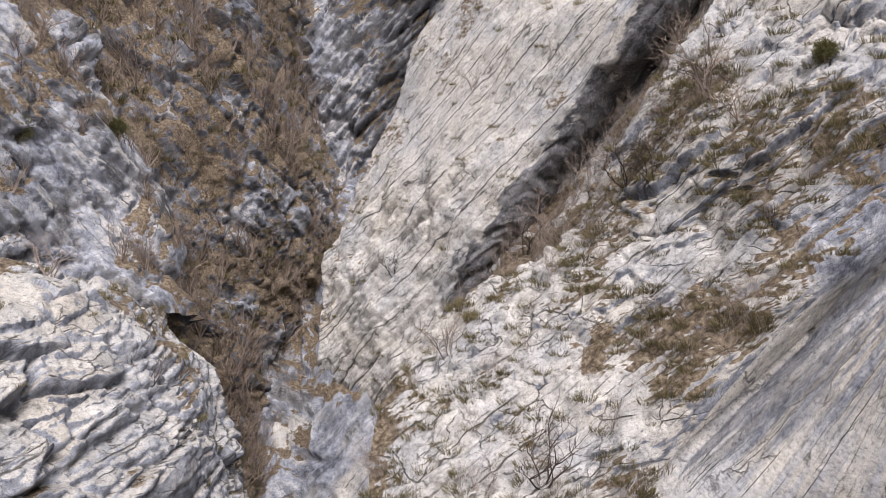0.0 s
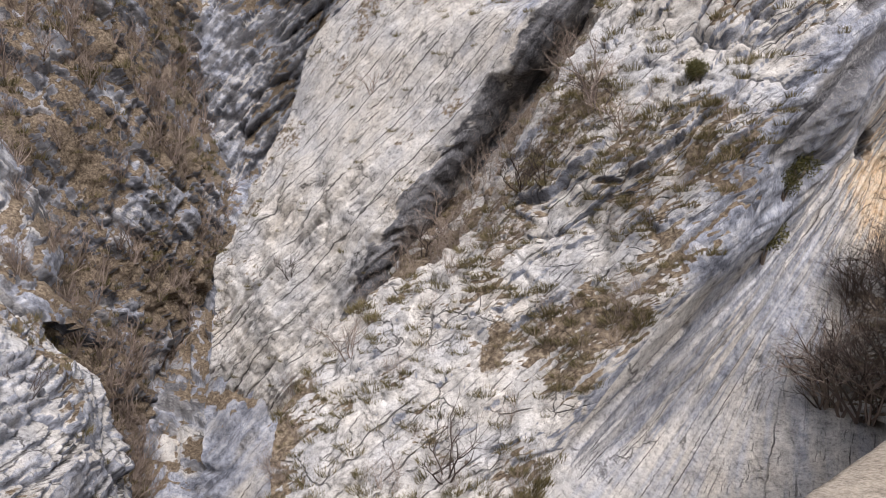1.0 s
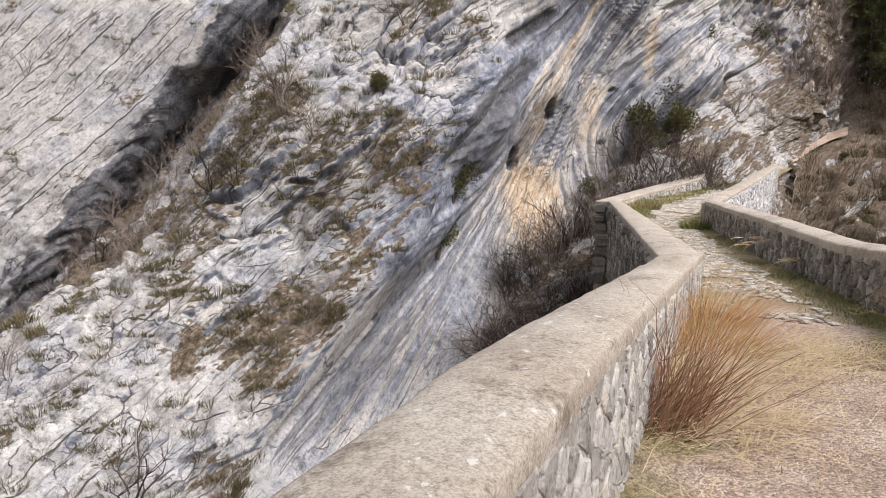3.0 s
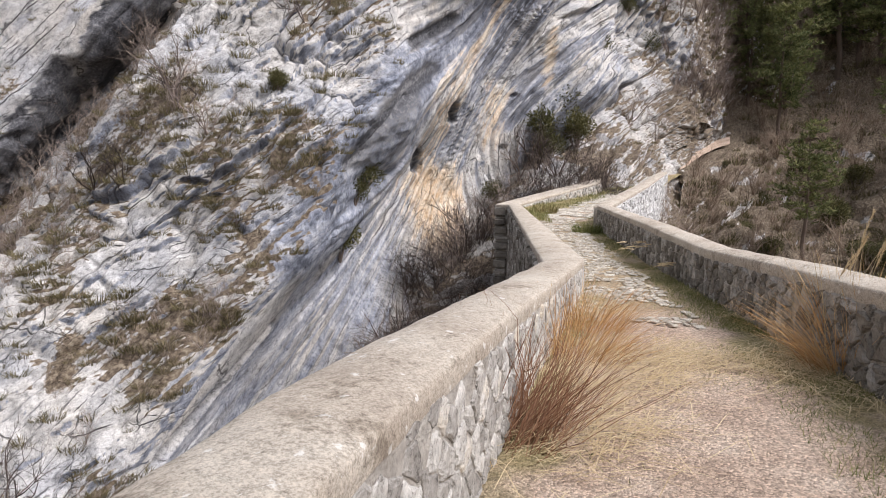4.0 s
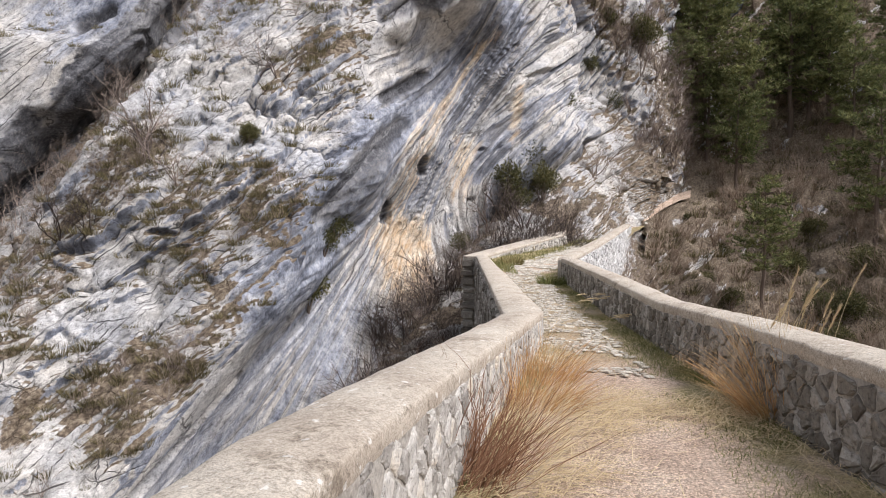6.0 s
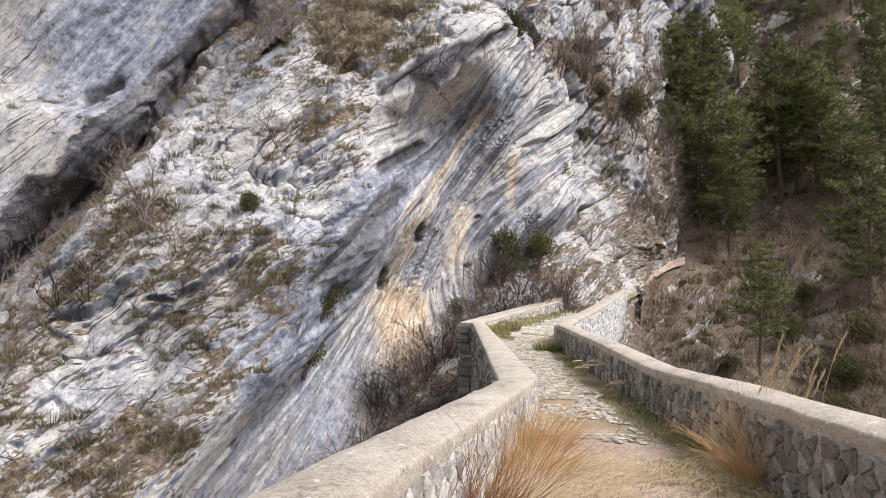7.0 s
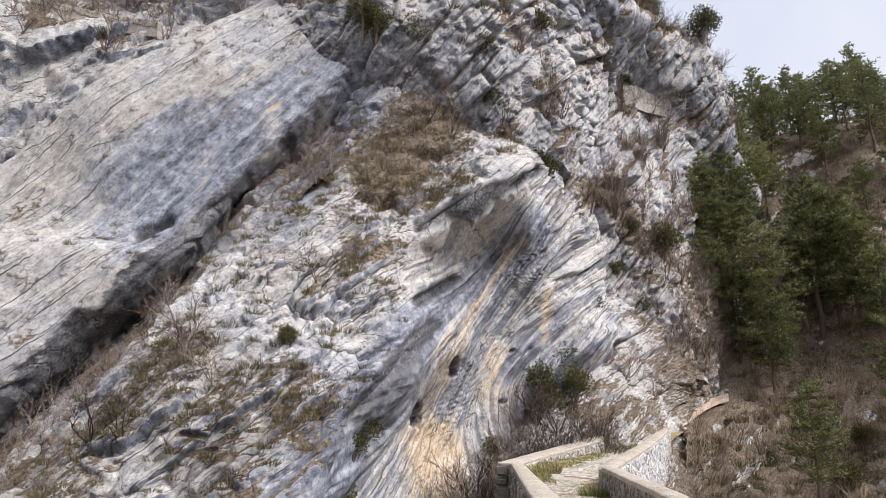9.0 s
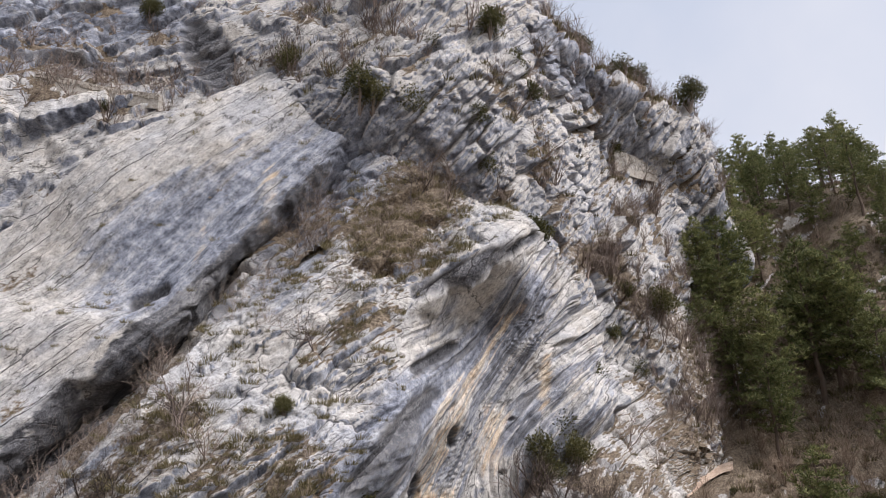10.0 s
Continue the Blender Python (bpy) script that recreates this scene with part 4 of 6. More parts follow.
def slab_stain_shade(p, n, s, b, a):
    """Pale washed slab, blue-grey seeps higher up, a conglomerate bed along its lower edge with the underside's shade
    painted in.
    """
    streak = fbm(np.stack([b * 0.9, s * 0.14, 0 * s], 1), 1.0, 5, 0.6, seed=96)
    # dark strip under the lip: shade put into the colour, over the conglomerate
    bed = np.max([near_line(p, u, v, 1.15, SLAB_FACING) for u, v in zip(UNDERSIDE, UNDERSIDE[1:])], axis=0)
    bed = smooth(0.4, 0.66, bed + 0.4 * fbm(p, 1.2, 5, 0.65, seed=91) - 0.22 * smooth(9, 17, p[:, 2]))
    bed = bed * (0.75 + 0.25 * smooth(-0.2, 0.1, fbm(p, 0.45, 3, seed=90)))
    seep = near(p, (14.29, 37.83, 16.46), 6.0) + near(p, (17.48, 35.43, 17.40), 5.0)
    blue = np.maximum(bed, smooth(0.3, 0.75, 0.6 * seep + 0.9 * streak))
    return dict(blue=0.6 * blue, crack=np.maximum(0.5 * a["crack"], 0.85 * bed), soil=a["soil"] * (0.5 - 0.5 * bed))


RAMP_DENTS = [((14.33, 22.12, 2.37), (0.4, 0.4, 0.25), 0.6), ((10.27, 24.56, 0.57), (0.5, 0.5, 0.12), 0.35), ((10.93, 24.14, 0.07), (0.45, 0.45, 0.1), 0.3),
              ((20.63, 26.19, 11.99), (0.5, 0.5, 0.5), 0.7)]
FOLD_DENTS = [((28.72, 29.04, 4.03), (0.55, 0.55, 0.8), 1.6), ((25.25, 28.53, 1.10), (0.3, 0.3, 1.0), 0.6), ((32.87, 28.18, 5.25), (0.4, 0.4, 0.25), 0.3), ((32.68, 28.13, 6.96), (0.3, 0.3, 0.2), 0.3),
              ((18.74, 26.23, -1.41), (0.35, 0.35, 0.9), 0.9), ((31.88, 28.02, 2.01), (0.35, 0.35, 0.2), 0.3), ((27.67, 28.16, 6.74), (0.6, 0.6, 0.4), 1.0)]
BLOCKY = ((1.7, 4.4, 0.5), (0.62, 1.6, 0.26), (0.24, 0.55, 0.1))
FAR_BLOCKS = ((2.4, 6.5, 0.85), (0.9, 2.4, 0.42), (0.45, 1.0, 0.16))
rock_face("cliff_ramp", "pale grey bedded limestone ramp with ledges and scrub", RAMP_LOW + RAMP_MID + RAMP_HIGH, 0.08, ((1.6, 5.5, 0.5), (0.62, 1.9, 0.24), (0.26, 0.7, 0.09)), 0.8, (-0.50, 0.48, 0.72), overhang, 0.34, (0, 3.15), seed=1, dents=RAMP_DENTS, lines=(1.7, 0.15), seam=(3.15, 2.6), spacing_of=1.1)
rock_face("cliff_fold", "folded blue-grey limestone wall with orange scars", RAMP_LOW + RAMP_MID + RAMP_HIGH, 0.085, ((1.5, 16.0, 0.5), (0.6, 9.0, 0.17)), 0.7, None, fold_stain_shade, 0.1, (2.85, 8), seed=2, dents=FOLD_DENTS, centre=((-14, -0.1), (-4, -0.05), (-1, -0.25), (2, 0.15), (4.5, 0.9), (8, 1.25), (24, 1.25)), seam=(2.85, 3.5), trench=[(SLOT[0], SLOT[1], 0.5, 0.6), (SLOT[1], SLOT[2], 0.5, 0.5)], warp=0.5, spacing_of=0.9, stretch=3.0)
rock_face("cliff_slab", "large tilted pale limestone slab with parallel cracks", SLAB_LOW + SLAB_HIGH, 0.12, ((1.5, 14.0, 0.4), (0.6, 5.0, 0.12), (0.3, 1.4, 0.05)), 0.55, (0.37, -0.69, -0.617), slab_stain_shade, 0.3, seed=3, lines=(1.15, 0.14), trench=[(u, v, 1.2, 0.15) for u, v in zip(UNDERSIDE, UNDERSIDE[1:])], warp=0.5, spacing_of=1.25, stretch=4.5, blocky_foot=(2.0, -4.0))
rock_face("cliff_upper", "steep grey limestone mountainside with shrubs on ledges", MOUNT_LOW + MOUNT_HIGH, 0.15, ((2.6, 8.0, 0.9), (1.0, 3.0, 0.4), (0.45, 1.2, 0.16)), 0.9, (-0.62, 0.45, 0.62), upper_tone, 0.52, seed=4, warp=0.6, spacing_of=1.2)
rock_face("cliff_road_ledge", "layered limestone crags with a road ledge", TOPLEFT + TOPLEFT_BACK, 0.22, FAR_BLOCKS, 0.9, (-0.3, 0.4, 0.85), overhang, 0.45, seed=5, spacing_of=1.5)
rock_face("gorge_wall", "gorge wall of limestone ribs and brown scrub", GORGE_LEFT + GORGE_LEFT_TOP, 0.2, FAR_BLOCKS, 1.1, (0.75, 0.2, 0.6), gorge_shade, 0.92, seed=6, spacing_of=1.4)
rock_face("gorge_rib", "dark grey limestone rib with steep cracks", LEFT_RIB, 0.16, ((1.8, 7.0, 1.0), (0.7, 2.2, 0.4), (0.3, 0.7, 0.12)), 0.85, (0.8, 0.2, 0.5), gorge_shade, 0.5, seed=7, lines=(1.4, 0.3), spacing_of=1.3)
rock_face("gorge_buttress", "near limestone buttress with rounded beds", BUTTRESS, 0.09, ((1.3, 4.0, 0.6), (0.5, 1.6, 0.28), (0.22, 0.5, 0.1)), 0.85, (0.25, -0.1, 1.0), buttress_tone, 0.3, seed=8, spacing_of=0.9)
rock_face("gorge_end_wall", "far dark limestone wall with diagonal beds", BACKWALL, 0.3, ((2.2, 9.0, 1.3), (0.9, 4.0, 0.6), (0.5, 1.0, 0.2)), 1.0, (-0.75, 0.1, 0.6), gorge_shade, 0.5, seed=9, lines=(1.6, 0.5), spacing_of=1.6)
rock_face("gorge_floor", "shaded limestone bottom of the gorge", PIT, 0.24, FAR_BLOCKS, 1.2, (0.2, 0.1, 1.0), gorge_shade, 0.45, seed=10, spacing_of=1.5)
rock_face("gorge_pillar", "smooth blue-grey limestone pillar", PILLAR, 0.18, ((3.0, 6.0, 0.7), (1.0, 2.5, 0.2), (0.3, 0.8, 0.07)), 0.8, (-0.6, 0.2, 0.5), lambda p, n, s, b, a: dict(blue=0.65 + 0.4 * fbm(p, 3.0, 3, seed=97), crack=np.maximum(a["crack"], 0.36 + 0.3 * fbm(p, 2.0, 4, seed=98))), 0.15, seed=11, spacing_of=1.8)
rock_face("cliff_ravine", "scrubby ravine of earth and broken rock", RAVINE, 0.15, BLOCKY, 1.0, (-0.50, 0.48, 0.72), None, 0.78, seed=12)
rock_face("cliff_foot", "broken limestone foot of the cliff above the path", FOLDBASE_LOW + FOLDBASE_HIGH, 0.14, BLOCKY, 1.0, (-0.3, 0.3, 0.8), None, 0.6, seed=14)
rock_face("cliff_backing", "shadowed rock behind the ledges", BACKING, 0.6, FAR_BLOCKS, 0.8, (-0.3, 0.4, 0.8), None, 0.5, seed=15)
rock_face("forest_slope", "brown forest slope with rock outcrops", SLOPE_LOW + SLOPE_HIGH, 0.3, ((2.4, 5.0, 0.8), (0.9, 2.0, 0.4), (0.4, 0.9, 0.15)), 0.75, (-0.3, 0.6, 0.7), None, 0.95, seed=13, spacing_of=1.5)


def valley_ground():
    """The ground under and round the place: a deep gorge before the bridge, a hillside behind it."""
    r = np.concatenate([np.linspace(0, 60, 221), np.geomspace(62, 2500, 60)])
    a = np.linspace(0, 2 * math.pi, 361)
    x, y = r[:, None] * np.cos(a), r[:, None] * np.sin(a)
    back = -(x * 0.85 + y * 0.53)
    p = np.stack([x, y, 0 * x], -1)
    z = -26 + 25.3 * smooth(-1.5, 5.0, back) + 0.42 * np.clip(back - 9, 0, 160) + 2.5 * (fbm(p.reshape(-1, 3), 30.0, 4, seed=301) * 1.0).reshape(x.shape) * smooth(8, 40, np.hypot(x, y))
    p[..., 2] = z
    zero = np.zeros(x.size)
    ob = mesh_grid("ground", p, ROCK, dict(soil=zero + 0.9, crack=zero, blue=zero, orange=zero, bed_u=zero, bed_w=zero))
    return tagged(ob, "scrub-covered valley ground and hillside", "ground", kind="structure")


valley_ground()

# ---- bridge ----
STATIONS = [((-6, -3), (-1, -7)), ((1.18, 1.11), (3.0, -1.1)), ((3.8, 2.6), (4.48, 0.24)), ((7.05, 4.55), (7.1, 2.45)), ((13.0, 10.1), (11.3, 6.0)),
            ((21.0, 17.6), (17.6, 11.3)), ((33.3, 21.2), (32.0, 17.6)), ((44.0, 25.5), (43.0, 22.5)), ((58.0, 30.2), (58.5, 28.0)), ((66, 33), (67, 31))]


def deck_z(x, y):
    d = np.asarray(x) * 0.8 + np.asarray(y) * 0.6
    return np.interp(d, [-10, 0, 4.4, 8.3, 12.3, 20, 35.8, 47, 66, 74], [0.05, 0.0, -0.1, -0.29, -0.51, -0.76, -0.6, -0.35, 0.6, 1.2])


def deck():
    q = np.array(STATIONS, float)
    t = np.linspace(0, len(q) - 1, 620)
    e = np.stack([np.stack([np.interp(t, np.arange(len(q)), q[:, k, c]) for c in (0, 1)], 1) for k in (0, 1)], 1)
    w = np.linspace(-0.06, 1.06, 70)
    g = e[:, :1] + (e[:, 1:] - e[:, :1]) * w[None, :, None]
    p = np.concatenate([g, np.zeros((*g.shape[:2], 1))], -1)
    flat = p.reshape(-1, 3)
    z = deck_z(flat[:, 0], flat[:, 1]) + 0.035 * fbm(flat, 1.2, 4, seed=201)
    p[..., 2] = z.reshape(p.shape[:2])
    ww = np.broadcast_to(w[None, :], p.shape[:2]).reshape(-1)
    side = smooth(0.55, 0.95, ww) + smooth(0.25, 0.0, ww)
    grass = smooth(0.3, 0.7, side * 0.7 + 0.6 * fbm(flat, 0.8, 4, 0.65, seed=202))
    lane = ((flat[:, :2] - np.array((5.2, 2.55))) @ np.array((0.77, 0.64)))
    grass = np.maximum(grass, 0.5 * smooth(0.8, 2.2, lane) * smooth(17.5, 14.5, lane))
    grass = np.maximum(grass, smooth(17, 19, lane) * smooth(0.62, 0.4, ww + 0.25 * fbm(flat, 1.5, 3, seed=203)))
    return tagged(mesh_grid("path", p, GRAVEL, dict(grass=grass)), "gravel and cobble path with dry grass verges", "path", kind="structure")


deck()


def grid_cells(lo, hi, size, seed, warp=0.47):
    """Irregular stone outlines that fill the rectangle lo..hi: polygons of a jittered grid, cut half-way to their neighbours."""
    rnd = random.Random(seed)
    nx, ny = max(1, round((hi[0] - lo[0]) / size[0])), max(1, round((hi[1] - lo[1]) / size[1]))
    dx, dy = (hi[0] - lo[0]) / nx, (hi[1] - lo[1]) / ny
    c = {(i, j): (lo[0] + (i + 0.5 + (0.5 if j % 2 else 0) * 0.5 + rnd.uniform(-warp, warp)) * dx, lo[1] + (j + 0.5 + rnd.uniform(-warp, warp)) * dy) for i in range(-2, nx + 2) for j in range(-2, ny + 2)}
    out = []
    for i in range(nx):
        for j in range(ny):
            x, y = c[i, j]
            poly = [(x - 2 * dx, y - 2 * dy), (x + 2 * dx, y - 2 * dy), (x + 2 * dx, y + 2 * dy), (x - 2 * dx, y + 2 * dy)]
            for a in range(-2, 3):
                for b in range(-2, 3):
                    if (a or b) and (i + a, j + b) in c:
                        ox, oy = c[i + a, j + b]
                        mx, my, nxx, nyy = (x + ox) / 2, (y + oy) / 2, ox - x, oy - y
                        cut = []
                        for (px, py), (qx, qy) in zip(poly, poly[1:] + poly[:1]):
                            dp, dq = (px - mx) * nxx + (py - my) * nyy, (qx - mx) * nxx + (qy - my) * nyy
                            if dp <= 0:
                                cut.append((px, py))
                            if dp * dq < 0:
                                f = dp / (dp - dq)
                                cut.append((px + f * (qx - px), py + f * (qy - py)))
                        poly = cut
            poly = [(min(max(px, lo[0]), hi[0]), min(max(py, lo[1]), hi[1])) for px, py in poly]
            if len(poly) > 2:
                out.append(((x, y), poly))
    return out


def stone_into(bm, mid, poly, place, proud, gap, rnd):
    """One rounded stone: three rings of its outline, lifted by place(u, v, height)."""
    rings = []
    rough_poly = []
    for (px, py), (qx, qy) in zip(poly, poly[1:] + poly[:1]):
        ln = math.hypot(qx - px, qy - py)
        rough_poly.append((px, py))
        if ln > 0.02:
            k = rnd.uniform(-0.02, 0.14)
            rough_poly.append(((px + qx) / 2 + (mid[0] - (px + qx) / 2) * k, (py + qy) / 2 + (mid[1] - (py + qy) / 2) * k))
    poly = []
    for (px, py), (qx, qy) in zip(rough_poly, rough_poly[1:] + rough_poly[:1]):
        poly += [(px + 0.22 * (qx - px), py + 0.22 * (qy - py)), (px + 0.78 * (qx - px), py + 0.78 * (qy - py))]
    for shrink, h in ((1.0, -0.02), (0.95, 0.6), (0.78, 1.0)):
        ring = []
        for px, py in poly:
            d = math.hypot(px - mid[0], py - mid[1]) + 1e-6
            k = max(0.2, (d - gap) / d) * shrink
            ring.append(bm.verts.new(place(mid[0] + (px - mid[0]) * k, mid[1] + (py - mid[1]) * k, proud * (h + (rnd.uniform(-0.3, 0.3) if h > 0 else 0)))))
        rings.append(ring)
    n = len(poly)
    for a, b in zip(rings, rings[1:]):
        for k in range(n):
            bm.faces.new((a[k], a[(k + 1) % n], b[(k + 1) % n], b[k]))
    bm.faces.new(rings[-1])


def stones(owner, lo, hi, size, place, proud, gap, mat, seed, single, name="stone", skip=None):
    """Stones over a rectangle: those for which single(u, v) holds are parts of their own, the rest one joined part."""
    rnd = random.Random(seed)
    rest = bmesh.new()
    n = 0
    for mid, poly in grid_cells(lo, hi, size, seed):
        if skip and skip(*mid):
            continue
        high = proud * rnd.uniform(0.6, 1.3)
        if n < 300 and single(*mid):
            bm = bmesh.new()
            stone_into(bm, mid, poly, place, high, gap, rnd)
            bmesh.ops.recalc_face_normals(bm, faces=bm.faces)
            part(name, bm, mat, owner)
            n += 1
        else:
            stone_into(rest, mid, poly, place, high, gap, rnd)
    if rest.verts:
        bmesh.ops.recalc_face_normals(rest, faces=rest.faces)
        tagged(part("small_stones", rest, mat, owner), kind="stuff")
    else:
        rest.free()


def run_place(a, b, side, za, zb):
    """Maps metres along a wall's foot line and height above it to the world, pushed out to one side."""
    a, b = Vector((*a, 0)), Vector((*b, 0))
    d = (b - a).normalized()
    out = Vector((d.y, -d.x, 0)) * side
    ln = (b - a).length

    def place(u, v, h):
        p = a + d * u + out * h
        p.z = za + (zb - za) * u / ln + v
        return p
    return place, ln


def cope_strip(root, inner, outer, tops, seed, step=0.05, crown=0.035):
    """The rounded mortar cope on a wall: a fine strip with worn edges."""
    pi, po, pz = np.array(inner, float), np.array(outer, float), np.array(tops, float)
    seg = np.linalg.norm(np.diff((pi + po) / 2, axis=0), axis=1)
    acc = np.concatenate([[0], np.cumsum(seg)])
    n = int(min(acc[-1] / step, 420))
    d = acc[-1] * np.linspace(0, 1, n) ** 1.35
    I = np.stack([np.interp(d, acc, pi[:, k]) for k in (0, 1)], 1)
    O = np.stack([np.interp(d, acc, po[:, k]) for k in (0, 1)], 1)
    Z = np.interp(d, acc, pz)
    prof = np.array([(-0.005, -0.11), (-0.016, -0.075), (-0.018, -0.02), (-0.004, -0.002), (0.04, 0.008), (0.2, 0.024), (0.35, 0.034), (0.5, 0.036), (0.65, 0.034), (0.8, 0.024), (0.96, 0.008), (1.004, -0.002), (1.018, -0.02), (1.016, -0.075), (1.005, -0.11)])
    g = np.zeros((n, len(prof), 3))
    g[..., :2] = I[:, None] + (O - I)[:, None] * prof[None, :, :1]
    g[..., 2] = Z[:, None] + prof[None, :, 1]
    flat = g.reshape(-1, 3)
    g += (0.014 * fbm(flat, 0.35, 4, 0.6, seed=seed).reshape(n, -1))[..., None] * np.array((0.6, 0.6, 1.0)) + (0.012 * fbm(flat, 2.0, 2, seed=seed + 3).reshape(n, -1))[..., None]
    g = np.concatenate([g[:1] * 0 + g[:1].mean(axis=1, keepdims=True), g[:1], g, g[-1:], g[-1:] * 0 + g[-1:].mean(axis=1, keepdims=True)])
    ob = mesh_grid("cope", g, COPE)
    ob.parent = root
    return tagged(ob, "pale weathered mortar cope")


def wall_run(name, inner, outer, tops, depth_in, depth_out, label, seed):
    """A parapet: masonry core and a mortar cope on top, along given plan lines."""
    root = tagged(new(name), label, "parapet", "parapets", "structure")
    bm = bmesh.new()
    rows = []
    for (ix, iy), (ox, oy), z in zip(inner, outer, tops):
        rows.append([bm.verts.new((ix, iy, z - depth_in)), bm.verts.new((ix, iy, z - 0.05)), bm.verts.new((ox, oy, z - 0.05)), bm.verts.new((ox, oy, z - depth_out))])
    for a, c in zip(rows, rows[1:]):
        for k in range(3):
            bm.faces.new((a[k], a[k + 1], c[k + 1], c[k]))
        bm.faces.new((a[-1], a[0], c[0], c[-1]))
    bm.faces.new(rows[0])
    bm.faces.new(rows[-1][::-1])
    bmesh.ops.recalc_face_normals(bm, faces=bm.faces)
    core = part("masonry", bm, MASONRY, root)
    cope_strip(root, inner, outer, tops, seed)
    return root, core


LI = [(-3.5, -1.55), (1.18, 1.11), (7.14, 4.56), (21.08, 17.46), (21.52, 17.68), (30.85, 19.94)]
LO = [(-3.7, -1.2), (0.95, 1.50), (6.62, 4.84), (20.55, 17.59), (20.30, 18.12), (35.85, 23.35)]
LZ = [0.9, 0.77, 0.17, -0.5, -0.5, 0.06]
RI = [(2.0, -2.1), (4.5, 0.27), (5.93, 1.47), (8.15, 3.35), (11.37, 6.06), (17.6, 11.32)]
RO = [(2.3, -2.4), (4.8, -0.06), (6.21, 1.15), (8.42, 3.04), (11.65, 5.74), (17.9, 11.0)]
RZ = [0.8, 0.66, 0.55, 0.31, 0.20, -0.07]
FI = [(17.5, 11.4), (27, 15.6), (43.20, 23.34)]
FO = [(17.75, 10.95), (27.2, 15.1), (42.24, 22.21)]
FZ = [-0.07, 0.1, 0.25]
left, left_core = wall_run("parapet_left", LI, LO, LZ, 1.4, 13.0, "long zigzag rubble stone parapet with mortar cope", 401)
right, right_core = wall_run("parapet_right", RI, RO, RZ, 1.4, 13.0, "dark rubble stone parapet with pale mortar cope", 402)
far, far_core = wall_run("parapet_far", FI, FO, FZ, 1.4, 6.0, "pale rubble stone parapet beyond the bend", 403)


def dress(core, line, tops, k, drop, size, proud, gap, mat, side, seed, single, missing=0.0):
    """Stones over one straight stretch of a wall."""
    place, ln = run_place(line[k], line[k + 1], side, tops[k] - drop, tops[k + 1] - drop)
    stones(core, (0, 0), (ln, drop - 0.09), size, place, proud, gap, mat, seed, single, skip=lambda u, v: noise.noise((u * 6.1, v * 6.1, seed)) > 0.6 - 2.2 * missing)


dress(left_core, LI, LZ, 1, 0.86, (0.2, 0.115), 0.012, 0.004, STONE_PALE, 1, 501, lambda u, v: u < 7, 0.08)
dress(left_core, LI, LZ, 0, 0.86, (0.2, 0.115), 0.012, 0.004, STONE_PALE, 1, 502, lambda u, v: False, 0.08)
dress(left_core, LI, LZ, 4, 0.86, (0.26, 0.18), 0.05, 0.015, STONE_PALE, 1, 503, lambda u, v: False)
dress(left_core, LO, LZ, 2, 3.6, (0.34, 0.22), 0.06, 0.015, STONE_DARK, -1, 504, lambda u, v: False)
for k in range(5):
    dress(right_core, RI, RZ, k, 0.82, (0.19, 0.12), 0.026, 0.007, STONE_DARK, -1, 510 + k, lambda u, v: k in (1, 2))
for k in range(2):
    dress(far_core, FO, FZ, k, 2.6, (0.34, 0.2), 0.05, 0.015, STONE_WHITE, 1, 520 + k, lambda u, v: False)


def quoins():
    """Large dressed blocks up the outer corner of the bridge."""
    corner, end = Vector((*LO[3], 0)), Vector((*LO[4], 0))
    along = (end - corner).normalized()
    back = Vector((-along.y, along.x, 0))
    if back.dot(corner) < 0:
        back = -back
    width = (end - corner).length
    rnd = random.Random(77)
    z = LZ[3] - 0.12
    while z > -6:
        h, w = rnd.uniform(0.26, 0.45), width * rnd.uniform(0.86, 1.1)
        bm = bmesh.new()
        bmesh.ops.create_cube(bm, size=1)
        bmesh.ops.scale(bm, vec=(w, 0.5, h - 0.04), verts=bm.verts)
        bmesh.ops.bevel(bm, geom=bm.edges[:], offset=0.07, segments=2, affect='EDGES')
        for v in bm.verts:
            v.co += Vector((rnd.uniform(-1, 1), rnd.uniform(-1, 1), rnd.uniform(-1, 1))) * 0.018
        ob = part("quoin", bm, STONE_DARK, left_core)
        m = Matrix.Translation(corner + along * (width - w / 2 + 0.04) + Vector((0, 0, z - h / 2)) + back * (0.25 - rnd.uniform(0.08, 0.2)))
        ob.matrix_basis = m @ Matrix(((along.x, back.x, 0, 0), (along.y, back.y, 0, 0), (0, 0, 1, 0), (0, 0, 0, 1)))
        z -= h


quoins()


def cobbles(a, b, half, seed, single, wild):
    """Worn pale cobbles between the parapets, along a line of the path."""
    a, b = Vector((*a, 0)), Vector((*b, 0))
    d = (b - a).normalized()
    side = Vector((d.y, -d.x, 0))

    def place(u, v, h):
        p = a + d * u + side * v
        p.z = float(deck_z(p.x, p.y)) + 0.016 + h + 0.02 * noise.noise((p.x * 2, p.y * 2, 0))
        return p

    def skip(u, v):
        p = a + d * u + side * v
        grown = noise.noise((p.x * 1.3, p.y * 1.3, 4.0))
        return abs(v + 0.15) > half - 0.02 * u + 0.35 * grown or (wild and u < 1.6 and grown > -0.35 + 0.3 * u) or grown > 0.42 or (wild and noise.noise((p.x * 9.1, p.y * 9.1, 8.0)) > 0.22)
    ob = bpy.data.objects["path"]
    stones(ob, (0, -1.4), ((b - a).length, 1.3), (0.14, 0.1) if wild else (0.26, 0.2), place, 0.013, 0.017, STONE_PATH, seed, single, "cobble", skip)


cobbles((5.2, 2.55), (18.6, 13.4), 0.95, 530, lambda u, v: u < 7, True)
